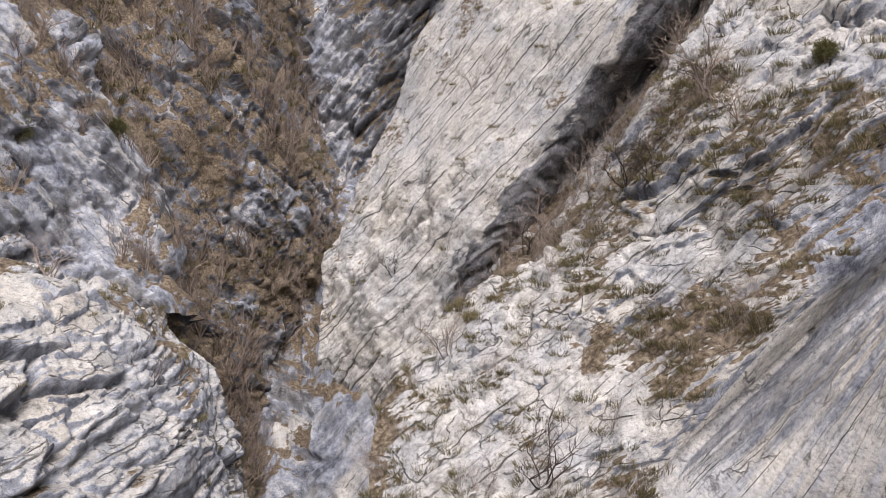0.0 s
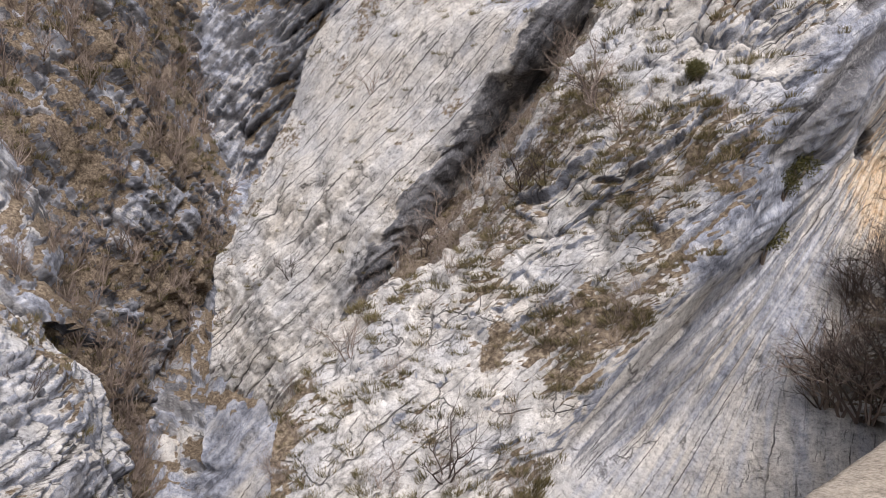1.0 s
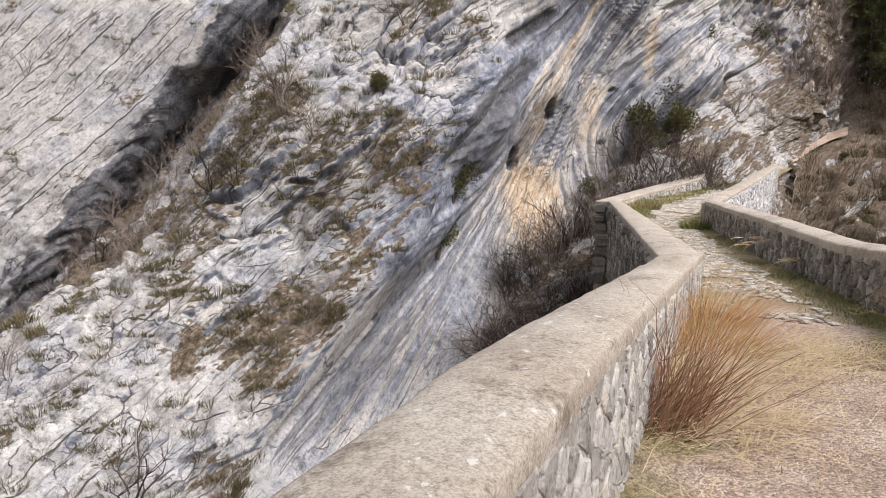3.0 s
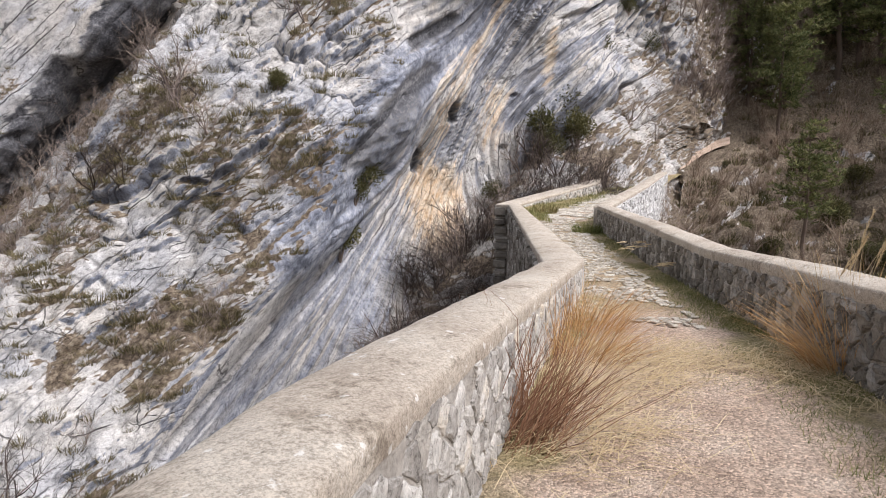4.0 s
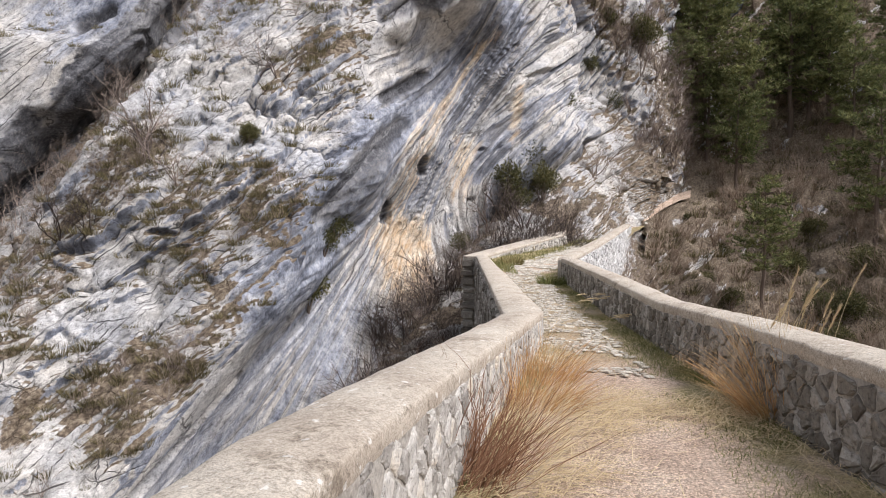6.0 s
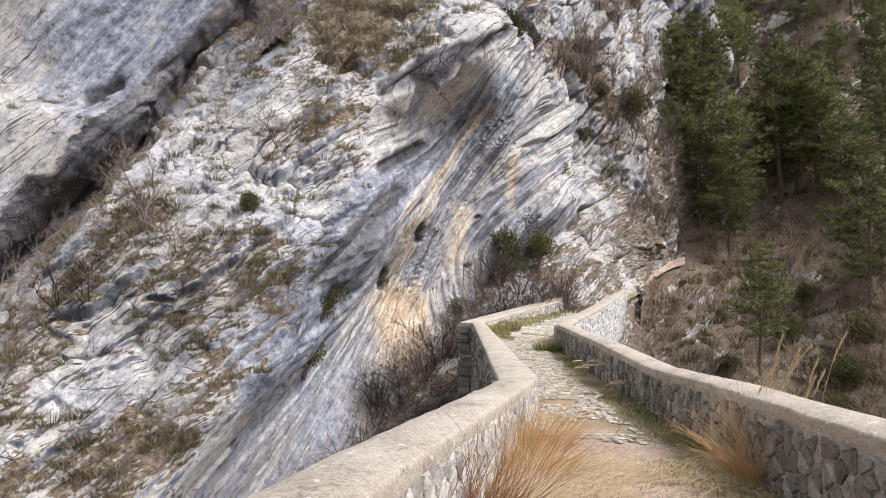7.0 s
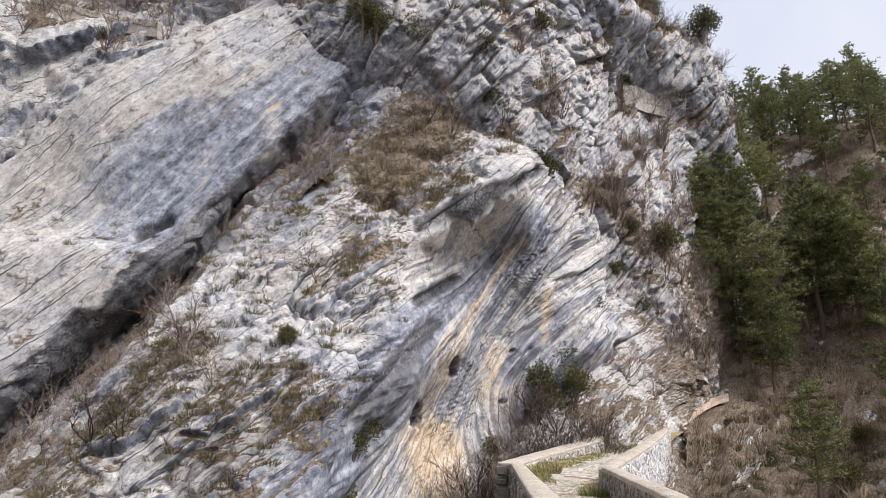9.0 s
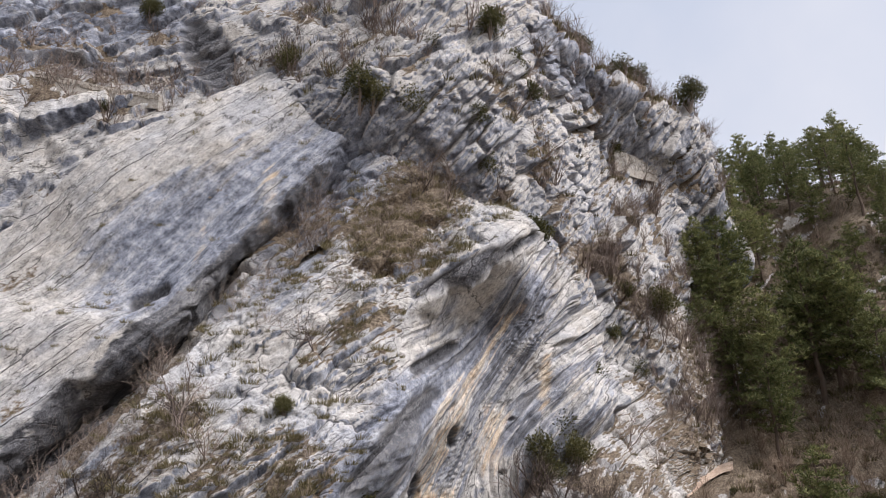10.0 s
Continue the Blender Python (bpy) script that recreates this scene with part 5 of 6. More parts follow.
cobbles((18.6, 13.4), (33.0, 19.6), 0.95, 531, lambda u, v: False, False)

# ---- plants ----
def tube_into(vs, fs, pts, radii, sides=3):
    """Adds a thin tapered stem to lists of places and faces."""
    base = len(vs)
    for k, (p, r) in enumerate(zip(pts, radii)):
        d = (pts[min(k + 1, len(pts) - 1)] - pts[max(k - 1, 0)]).normalized()
        x = d.orthogonal().normalized()
        y = d.cross(x)
        for q in range(sides):
            an = 2 * math.pi * q / sides
            vs.append(p + (x * math.cos(an) + y * math.sin(an)) * r)
    for k in range(len(pts) - 1):
        for q in range(sides):
            i0, i1 = base + k * sides + q, base + k * sides + (q + 1) % sides
            fs.append((i0, i1, i1 + sides, i0 + sides))


def mesh_of(name, vs, fs, mat, flat=True):
    me = bpy.data.meshes.new(name)
    me.from_pydata([tuple(v) for v in vs], [], fs)
    me.materials.append(mat)
    me.update()
    return me


def twigs(seed, stems, height, spread, depth, thick):
    """Bare branching stems: places and faces of one leafless shrub."""
    rnd = random.Random(seed)
    vs, fs = [], []

    def grow(p, d, ln, r, level):
        n = 2 if level < depth else 1
        pts, rad = [p], [r]
        for k in range(n):
            d = (d + Vector((rnd.gauss(0, 0.22), rnd.gauss(0, 0.22), rnd.gauss(0.05, 0.15)))).normalized()
            p = p + d * ln / n
            pts.append(p)
            rad.append(r * (1 - 0.5 * (k + 1) / n))
        if level < depth:
            tube_into(vs, fs, pts, rad)
        else:
            i = len(vs)
            x = d.orthogonal().normalized() * r
            vs.extend((pts[0] - x, pts[0] + x, pts[1]))
            fs.append((i, i + 1, i + 2))
        if level < depth:
            for k in range(rnd.choice((2, 3, 3))):
                q = pts[rnd.choice((1, 2, 2))]
                nd = (d + Vector((rnd.gauss(0, 0.6), rnd.gauss(0, 0.6), rnd.gauss(0.1, 0.4)))).normalized()
                grow(q, nd, ln * rnd.uniform(0.55, 0.8), r * 0.55, level + 1)
    for k in range(stems):
        an = rnd.uniform(0, 2 * math.pi)
        d = Vector((math.cos(an) * spread * rnd.random(), math.sin(an) * spread * rnd.random(), 1)).normalized()
        grow(Vector((rnd.gauss(0, 0.06), rnd.gauss(0, 0.06), -0.1)), d, height * rnd.uniform(0.4, 0.65), thick, 0)
    return vs, fs


def blades(seed, count, height, spread, width, droop=0.5, lean=(0, 0), base=0.12, joints=3):
    """Grass blades that fan out of one clump."""
    rnd = random.Random(seed)
    vs, fs = [], []
    for k in range(count):
        an, rr = rnd.uniform(0, 2 * math.pi), base * math.sqrt(rnd.random())
        p = Vector((math.cos(an) * rr, math.sin(an) * rr, -0.03))
        d = Vector((math.cos(an) * spread * rnd.random() + lean[0], math.sin(an) * spread * rnd.random() + lean[1], 1)).normalized()
        ln = height * rnd.uniform(0.45, 1.1)
        side = Vector((rnd.gauss(0, 1), rnd.gauss(0, 1), 0.2)).normalized() * width
        i = len(vs)
        for m in range(joints):
            w = 1 - 0.6 * m / joints
            vs += [p - side * w, p + side * w]
            p = p + d * ln / joints
            d = (d + Vector((d.x, d.y, -0.6)) * droop * 1.5 / joints * rnd.random()).normalized()
        vs.append(p)
        for m in range(joints - 1):
            fs.append((i + 2 * m, i + 2 * m + 1, i + 2 * m + 3, i + 2 * m + 2))
        fs.append((i + 2 * joints - 2, i + 2 * joints - 1, i + 2 * joints))
    return vs, fs


def leafy(seed, radius, height, count, leaf, lobes=5):
    """A dense evergreen bush of several lobes, its outline uneven: stems and many small leaf sprays."""
    rnd = random.Random(seed)
    vs, fs, sv, sf = [], [], [], []
    mids = []
    for k in range(lobes):
        an = rnd.uniform(0, 6.28)
        m = Vector((math.cos(an) * radius * rnd.uniform(0, 0.6), math.sin(an) * radius * rnd.uniform(0, 0.6), height * rnd.uniform(0.3, 0.75)))
        mids.append((m, radius * rnd.uniform(0.4, 0.65)))
        tube_into(sv, sf, [Vector((0, 0, -0.15)), m * 0.5 + Vector((rnd.gauss(0, 0.05), rnd.gauss(0, 0.05), 0)), m], [0.04, 0.03, 0.015], 4)
    for k in range(count):
        m, r = rnd.choice(mids)
        d = Vector((rnd.gauss(0, 1), rnd.gauss(0, 1), rnd.gauss(0, 1))).normalized()
        p = m + d * r * rnd.random() ** 0.35 * (1 + 0.3 * noise.noise(d * 2 + m))
        if p.z < 0.02:
            p.z = 0.05
        a = (d + Vector((rnd.gauss(0, 0.6), rnd.gauss(0, 0.6), rnd.gauss(0.3, 0.6)))).normalized()
        b = a.orthogonal().normalized()
        b.rotate(Matrix.Rotation(rnd.uniform(0, 6.28), 3, a))
        ln, w = leaf * rnd.uniform(0.7, 1.5), leaf * 0.28
        i = len(vs)
        vs += [p, p + a * ln * 0.5 + b * w, p + a * ln, p + a * ln * 0.5 - b * w]
        fs.append((i, i + 1, i + 2, i + 3))
    return (vs, fs), (sv, sf)


def scatter(name, label, kinds, spots, mat):
    """One object of plants nobody could count: copies of small forms at (place, size, turn)."""
    forms = [(np.array([tuple(v) for v in vs]), fs) for vs, fs in kinds]
    rnd = random.Random(len(spots))
    verts, faces, base = [], [], 0
    for p, size in spots:
        v, f = rnd.choice(forms)
        an = rnd.uniform(0, 6.28)
        c, s_ = math.cos(an), math.sin(an)
        r = np.array(((c, -s_, 0), (s_, c, 0), (0, 0, 1)))
        verts.append((v @ r.T) * size * np.array((1, 1, rnd.uniform(0.8, 1.25))) + np.array(p))
        faces.append((f, base))
        base += len(v)
    allf = [tuple(i + b for i in q) for f, b in faces for q in f]
    me = bpy.data.meshes.new(name)
    me.from_pydata(np.concatenate(verts).tolist(), [], allf)
    me.materials.append(mat)
    return tagged(new(name, me), label, "plants", kind="stuff")


TRAIL = [(46.0, 25.0, -0.3), (54.5, 28.0, 0.2), (49.82, 25.25, 0.49), (51.92, 25.57, 0.93), (54.59, 25.81, 1.60), (57.30, 25.93, 2.16), (58.52, 25.16, 2.57)]


def spots_on(face, count, seed, low=0.0, size=(0.6, 1.4), clump=3.0, rows=(0, 1), cols=(0, 1), steep=-0.2, sink=0.05):
    """Random places on a rock face where earth has gathered, in loose groups."""
    g, n, soil = FACES[face]
    rnd = np.random.RandomState(seed)
    r, c = g.shape[:2]
    i = rnd.randint(int(rows[0] * (r - 1)), int(rows[1] * (r - 1)) + 1, 60000)
    j = rnd.randint(int(cols[0] * (c - 1)), int(cols[1] * (c - 1)) + 1, 60000)
    p = g[i, j]
    group = fbm(p, clump, 3, seed=seed)
    ok = (soil[i, j] * (0.75 + group) + 0.25 * n[i, j, 2] > rnd.rand(len(i)) * 0.6 + low) & (n[i, j, 2] > steep)
    for a, b in zip(TRAIL, TRAIL[1:]):
        ok &= near_line(p, a, b, 2.4) < 0.4
    p = p[ok][:count]
    return [(tuple(q - np.array((0, 0, sink))), float(rnd.uniform(*size))) for q in p]


def on_face(face, p):
    """The place on a rock face nearest to p."""
    g = FACES[face][0].reshape(-1, 3)
    return Vector(g[np.argmin(((g - np.array(p)) ** 2).sum(1))])


TUFTS = [blades(600 + k, 110, 0.3, 1.3, 0.008, 0.8, base=0.26, joints=2) for k in range(5)]
TUFTS_FAR = [blades(610 + k, 60, 0.34, 1.2, 0.016, 0.8, base=0.24, joints=1) for k in range(5)]
SCRUB = [twigs(620 + k, 9, 1.5, 1.0, 3, 0.014) for k in range(5)]
SCRUB_FAR = [twigs(640 + k, 10, 1.6, 1.1, 2, 0.024) for k in range(5)]
scatter("ledge_grass", "dry olive grass tufts on rock ledges", TUFTS, spots_on("cliff_ramp", 1100, 1, 0.02, (0.6, 1.6)) + spots_on("cliff_slab", 120, 2, 0.0) + spots_on("cliff_foot", 160, 3) + spots_on("cliff_ravine", 250, 4) + spots_on("gorge_buttress", 60, 5), LEDGE_GRASS)
scatter("far_grass", "brown grass on the gorge walls", TUFTS_FAR, spots_on("gorge_wall", 500, 6, size=(1.2, 2.4)) + spots_on("cliff_upper", 420, 7, size=(1.0, 2.2)) + spots_on("forest_slope", 1800, 8, -0.3, size=(1.2, 2.6), rows=(0, 0.66)), LEDGE_GRASS)
scatter("bare_scrub", "leafless grey-brown scrub on ledges", SCRUB, spots_on("cliff_ramp", 170, 11, 0.12, (0.25, 0.8), rows=(0.05, 1)) + spots_on("cliff_ravine", 170, 12, 0, (0.8, 1.6)) + spots_on("cliff_foot", 110, 13, 0, (0.7, 1.6)), TWIGS)
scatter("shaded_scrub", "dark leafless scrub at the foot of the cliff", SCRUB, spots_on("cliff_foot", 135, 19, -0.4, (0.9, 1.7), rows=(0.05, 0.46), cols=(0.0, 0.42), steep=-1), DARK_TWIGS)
scatter("far_scrub", "leafless brown scrub across the gorge", SCRUB_FAR, spots_on("gorge_wall", 620, 14, 0, (0.9, 2.0)) + spots_on("cliff_upper", 420, 15, 0.1, (0.8, 1.8)) + spots_on("cliff_upper", 90, 25, 0.3, (0.9, 1.7), rows=(0, 0.5), cols=(0.5, 0.95)) + spots_on("cliff_road_ledge", 140, 17, 0.1, (0.8, 1.8)) + spots_on("gorge_rib", 70, 18, 0.1, (0.7, 1.5)), TWIGS)
scatter("slope_scrub", "brown leafless undergrowth below the pines", SCRUB_FAR, spots_on("forest_slope", 1500, 16, -0.3, (0.5, 1.5), rows=(0, 0.66)), BROWN_TWIGS)


def bare_shrub(k, height, stems, spread):
    root = tagged(new("bare_shrub"), "leafless dark twiggy shrub rooted among rocks", "shrub", "bare shrubs on the cliff")
    vs, fs = twigs(660 + k, stems, height, spread, 4, 0.03)
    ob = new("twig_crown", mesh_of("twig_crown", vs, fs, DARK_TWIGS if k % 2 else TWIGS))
    ob.parent = root
    return root


SHRUBS = [
    ("cliff_foot", (19.50, 23.39, -9.85), 2.6), ("cliff_foot", (20.67, 22.62, -9.28), 2.2), ("cliff_foot", (17.99, 24.20, -10.66), 2.0), ("cliff_foot", (22.75, 22.50, -8.28), 2.2),
    ("cliff_foot", (25.12, 24.84, -5.00), 2.2), ("cliff_foot", (26.59, 24.96, -4.25), 2.2), ("cliff_foot", (23.72, 24.50, -5.97), 2.2), ("cliff_foot", (22.87, 25.12, -6.53), 2.0),
    ("cliff_ramp", (10.05, 26.36, 4.34), 1.6), ("cliff_ramp", (10.22, 25.81, 3.68), 1.3), ("cliff_ramp", (11.02, 25.00, 2.60), 1.2), ("cliff_ramp", (8.15, 26.07, 0.50), 1.2),
    ("cliff_ramp", (15.46, 25.70, 6.54), 1.5), ("cliff_ramp", (16.06, 25.27, 6.81), 1.2), ("cliff_ramp", (25.02, 27.38, 19.06), 1.8), ("cliff_ramp", (23.78, 27.83, 17.68), 1.8), ("cliff_ramp", (25.53, 26.39, 17.37), 1.6),
]
SHRUBS += [
    ("cliff_ramp", (2.54, 20.27, -8.58), 1.5), ("cliff_ramp", (-0.06, 26.28, -6.00), 1.3), ("cliff_ravine", (4.45, 36.77, -3.36), 1.6), ("cliff_ravine", (5.49, 36.80, -1.88), 1.6), ("cliff_ramp", (7.38, 27.36, 0.59), 1.3),
    ("cliff_slab", (2.74, 43.02, 6.40), 1.2), ("cliff_slab", (-3.37, 41.75, -4.78), 1.2), ("cliff_foot", (32.23, 26.82, 0.02), 1.8), ("cliff_foot", (32.81, 24.53, 0.42), 1.8), ("cliff_foot", (43.66, 26.35, 3.59), 2.0), ("cliff_foot", (32.94, 25.99, 0.75), 2.0),
    ("cliff_foot", (15.58, 22.94, -11.28), 2.0), ("cliff_foot", (17.12, 21.98, -10.94), 2.4), ("cliff_foot", (19.12, 21.93, -10.55), 2.2), ("cliff_foot", (16.93, 23.59, -10.77), 1.8), ("gorge_buttress", (-14.31, 24.29, -1.24), 1.1), ("gorge_buttress", (-11.01, 23.48, -5.28), 0.9),
]
shrub_forms = [bare_shrub(k, 1.5, 5, 0.8) for k in range(4)]
for k, (face, p, size) in enumerate(SHRUBS):
    m = Matrix.Translation(on_face(face, p)) @ Matrix.Rotation(k * 1.3, 4, 'Z') @ Matrix.Diagonal((size, size, size, 1))
    if k < 4:
        shrub_forms[k].matrix_basis = m
    else:
        copy_thing(shrub_forms[k % 4], Matrix()).matrix_basis = m


def evergreen(k):
    root = tagged(new("evergreen_bush"), "dark green evergreen bush rooted in the rock", "bush", "evergreen bushes on the cliff")
    (v, f), (sv, sf) = leafy(700 + k, 0.8, 1.2, 3200, 0.075, 9)
    for nm, me in (("foliage", mesh_of("foliage", v, f, LEAVES)), ("stem", mesh_of("stem", sv, sf, TWIGS))):
        ob = new(nm, me)
        ob.parent = root
    return root


BUSHES = [
    ("cliff_foot", (36.67, 26.75, 4.78), 2.6), ("cliff_foot", (34.50, 27.25, 2.61), 2.3), ("cliff_foot", (34.07, 26.19, 1.10), 1.6), ("cliff_foot", (29.19, 27.20, -0.32), 1.2),
    ("cliff_foot", (42.94, 28.70, 7.81), 1.9), ("cliff_foot", (35.97, 25.29, 2.98), 1.8), ("cliff_upper", (49.11, 30.41, 12.81), 1.0), ("cliff_upper", (45.10, 30.63, 13.73), 1.2),
    ("cliff_upper", (53.90, 27.35, 14.79), 1.6), ("cliff_fold", (17.79, 24.59, 0.32), 1.6), ("cliff_fold", (16.80, 25.21, -0.56), 1.1), ("cliff_fold", (17.66, 25.49, -3.22), 1.5),
    ("cliff_upper", (20.37, 37.80, 29.44), 1.3), ("cliff_upper", (22.40, 31.30, 25.11), 1.6), ("cliff_upper", (23.26, 30.86, 24.84), 1.3), ("cliff_upper", (25.28, 29.39, 24.60), 1.5),
]
BUSHES += [
    ("cliff_upper", (29.85, 28.20, 24.55), 1.3), ("cliff_upper", (35.58, 26.33, 17.15), 1.5), ("cliff_upper", (31.28, 28.50, 22.03), 1.2), ("cliff_upper", (33.25, 27.20, 29.26), 1.3),
    ("cliff_upper", (47.51, 28.43, 41.32), 1.6), ("cliff_upper", (52.81, 28.21, 41.81), 1.8), ("cliff_upper", (55.85, 27.74, 41.65), 1.4), ("cliff_upper", (61.61, 25.71, 40.15), 1.9),
    ("cliff_upper", (53.56, 30.95, 32.19), 1.6), ("cliff_upper", (55.34, 29.84, 34.66), 1.2), ("cliff_upper", (29.86, 26.33, 32.12), 1.2), ("cliff_upper", (51.54, 29.38, 9.29), 1.2),
    ("cliff_ramp", (14.31, 24.93, 4.18), 0.75), ("cliff_ramp", (13.81, 24.09, 4.10), 0.7), ("gorge_rib", (-22.06, 35.97, 4.97), 1.3), ("gorge_rib", (-18.37, 41.31, 5.24), 1.2),
    ("cliff_upper", (34.33, 26.77, 28.30), 1.2), ("cliff_upper", (26.83, 28.81, 29.29), 0.9), ("cliff_upper", (48.79, 29.69, 36.78), 1.1), ("cliff_road_ledge", (14.33, 54.66, 41.77), 1.8),
    ("cliff_road_ledge", (12.21, 52.08, 29.32), 1.1), ("cliff_foot", (56.50, 29.19, 15.55), 1.3), ("cliff_upper", (50.91, 29.95, 16.30), 1.0), ("gorge_wall", (-17.68, 48.58, -18.11), 1.2),
]
BUSHES += [("forest_slope", p, size) for p, size in (
    ((45.74, 16.50, -5.50), 1.3), ((50.90, 14.46, -3.83), 1.8), ((47.42, 11.37, -5.13), 1.6), ((43.19, 13.43, -7.71), 1.5), ((46.68, 9.59, -5.91), 1.7), ((52.17, 20.26, -2.61), 1.2),
    ((57.28, 14.74, -1.25), 1.6), ((57.06, 18.95, -0.47), 1.3), ((52.16, 9.49, -3.54), 1.8), ((54.01, 23.89, -0.51), 0.9), ((43.32, 9.40, -7.43), 1.5), ((46.84, 19.33, -5.11), 0.9))]
bush_forms = [evergreen(k) for k in range(3)]
for k, (face, p, size) in enumerate(BUSHES):
    if face == "cliff_upper":
        size *= 1.45
    m = Matrix.Translation(on_face(face, p) - Vector((0, 0, 0.1))) @ Matrix.Rotation(k * 2.1, 4, 'Z') @ Matrix.Diagonal((size, size, size * (0.85 + 0.1 * (k % 3)), 1))
    if k < 3:
        bush_forms[k].matrix_basis = m
    else:
        ob = copy_thing(bush_forms[k % 3], Matrix())
        ob.matrix_basis = m


def pine(k):
    """A forest pine: bare lower trunk, whorls of level branches with sprays of needles."""
    rnd = random.Random(800 + k)
    root = tagged(new("pine_tree"), "tall green pine with a bare lower trunk on the slope", "tree", "pines on the forest slope")
    tv, tf, cv, cf = [], [], [], []
    h = 12.0
    lean = Vector((rnd.gauss(0, 0.02), rnd.gauss(0, 0.02), 1))
    pts = [lean * (h * t / 8) + Vector((rnd.gauss(0, 0.06), rnd.gauss(0, 0.06), -0.4 if t == 0 else 0)) for t in range(9)]
    tube_into(tv, tf, pts, [0.2 * (1 - 0.88 * t / 8) for t in range(9)], 7)
    z = h * rnd.uniform(0.2, 0.3)
    while z < h * 0.97:
        f = z / h
        reach = (3.3 if k % 2 else 2.8) * min(1.0, (1.06 - f) * 2.3) * (0.55 + 0.45 * min(1, (f - 0.1) * 3))
        for q in range(rnd.choice((3, 4, 4, 5))):
            an = rnd.uniform(0, 6.28)
            ln = max(0.25, reach * rnd.uniform(0.45, 1.15))
            d = Vector((math.cos(an), math.sin(an), 0.12 + 0.35 * f + rnd.gauss(0, 0.1))).normalized()
            b0 = lean * z
            b1 = b0 + d * ln
            tube_into(tv, tf, [b0, (b0 + b1) / 2 + Vector((0, 0, 0.04 * ln)), b1], [0.035 * (1.1 - f), 0.022, 0.008], 3)
            for s_ in range(max(3, int(ln * 4.5))):
                c = b0 + d * ln * (0.3 + 0.72 * rnd.random()) + Vector((rnd.gauss(0, 0.3), rnd.gauss(0, 0.3), rnd.gauss(0.06, 0.12)))
                for w in range(10):
                    a = (d * 0.5 + Vector((rnd.gauss(0, 0.8), rnd.gauss(0, 0.8), rnd.gauss(0.5, 0.5)))).normalized()
                    b = a.orthogonal().normalized() * 0.05
                    b.rotate(Matrix.Rotation(rnd.uniform(0, 6.28), 3, a))
                    i = len(cv)
                    cv.extend((c - b, c + b, c + a * rnd.uniform(0.28, 0.55)))
                    cf.append((i, i + 1, i + 2))
        z += rnd.uniform(0.32, 0.5)
    for nm, v, fc, mt in (("trunk", tv, tf, BARK), ("crown", cv, cf, NEEDLES)):
        ob = new(nm, mesh_of(nm, v, fc, mt))
        ob.parent = root
    return root


def forest():
    rnd = np.random.RandomState(41)
    g, n, soil = FACES["forest_slope"]
    r, c = g.shape[:2]
    spots = [(on_face("forest_slope", p), hh) for p, hh in (
        ((65.14, 22.82, 5.97), 1.15), ((69.89, 20.51, 8.87), 1.35), ((70.85, 17.25, 8.43), 1.25), ((56.18, 10.66, -1.47), 0.95), ((46.46, 14.53, -5.37), 0.75),
        ((63.07, 25.24, 6.80), 0.8), ((64.85, 29.52, 18.10), 0.85), ((72.27, 19.39, 9.26), 1.2), ((69.52, 14.80, 6.59), 0.9))]
    spots += [(on_face("forest_slope", p), hh) for p, hh in (((68.0, 28.0, 14.0), 1.3), ((71.5, 28.8, 17.5), 1.35), ((66.0, 27.5, 9.5), 1.1), ((75.0, 29.0, 20.0), 1.3))]
    tries = 0
    while len(spots) < 108 and tries < 9000:
        tries += 1
        i, j = rnd.randint(int(r * 0.24), int(r * 0.76)), rnd.randint(int(c * 0.05), c)
        if i < r * 0.30 and rnd.rand() < 0.6:
            continue
        p = Vector(g[i, j])
        if all((p - q).length > 3.3 for q, _ in spots):
            spots.append((p, rnd.uniform(0.6, 1.0)))
    forms = [pine(k) for k in range(5)]
    for k, (p, hh) in enumerate(spots):
        m = Matrix.Translation(p) @ Matrix.Rotation(k * 1.7, 4, 'Z') @ Matrix.Diagonal((hh, hh, hh, 1))
        if k < 5:
            forms[k].matrix_basis = m
        else:
            ob = copy_thing(forms[k % 5], Matrix())
            ob.matrix_basis = m


forest()


def clump(name, label, place, form, mat):
    ob = new(name, mesh_of(name, *form, mat))
    ob.location = place
    return tagged(ob, label, "grass", "tall grass clumps by the parapets")


clump("grass_clump", "tall dry ochre grass clump leaning from the wall", (4.27, 2.62, -0.22), blades(901, 440, 0.78, 0.85, 0.0026, 1.0, (0.3, -0.2), 0.32, 5), STRAW)
clump("grass_clump", "tall dry ochre grass clump leaning from the wall", (5.25, 3.20, -0.26), blades(902, 380, 0.76, 0.75, 0.0026, 1.0, (0.3, -0.15), 0.3, 5), STRAW)
clump("grass_clump", "spreading dry straw grass with tall plumes by dark wall", (5.44, 0.99, -0.12), blades(903, 420, 0.95, 0.9, 0.003, 1.0, (-0.4, 0.12), 0.2, 5), STRAW)
clump("grass_clump", "tall thin dry stalks beside the dark parapet", (5.47, 0.96, -0.12), blades(904, 26, 1.35, 0.35, 0.003, 0.3, (0, 0), 0.15), STRAW_PALE)
clump("grass_clump", "small green grass tuft at the bend", (16.09, 10.66, -0.75), blades(906, 500, 0.4, 0.8, 0.007, 0.6, (0, 0), 0.4), GREEN_GRASS)
clump("grass_clump", "low grass tuft against the far wall", (20.37, 15.50, -0.85), blades(907, 400, 0.6, 0.7, 0.008, 0.5, (0, 0), 0.35), DRY_GRASS)


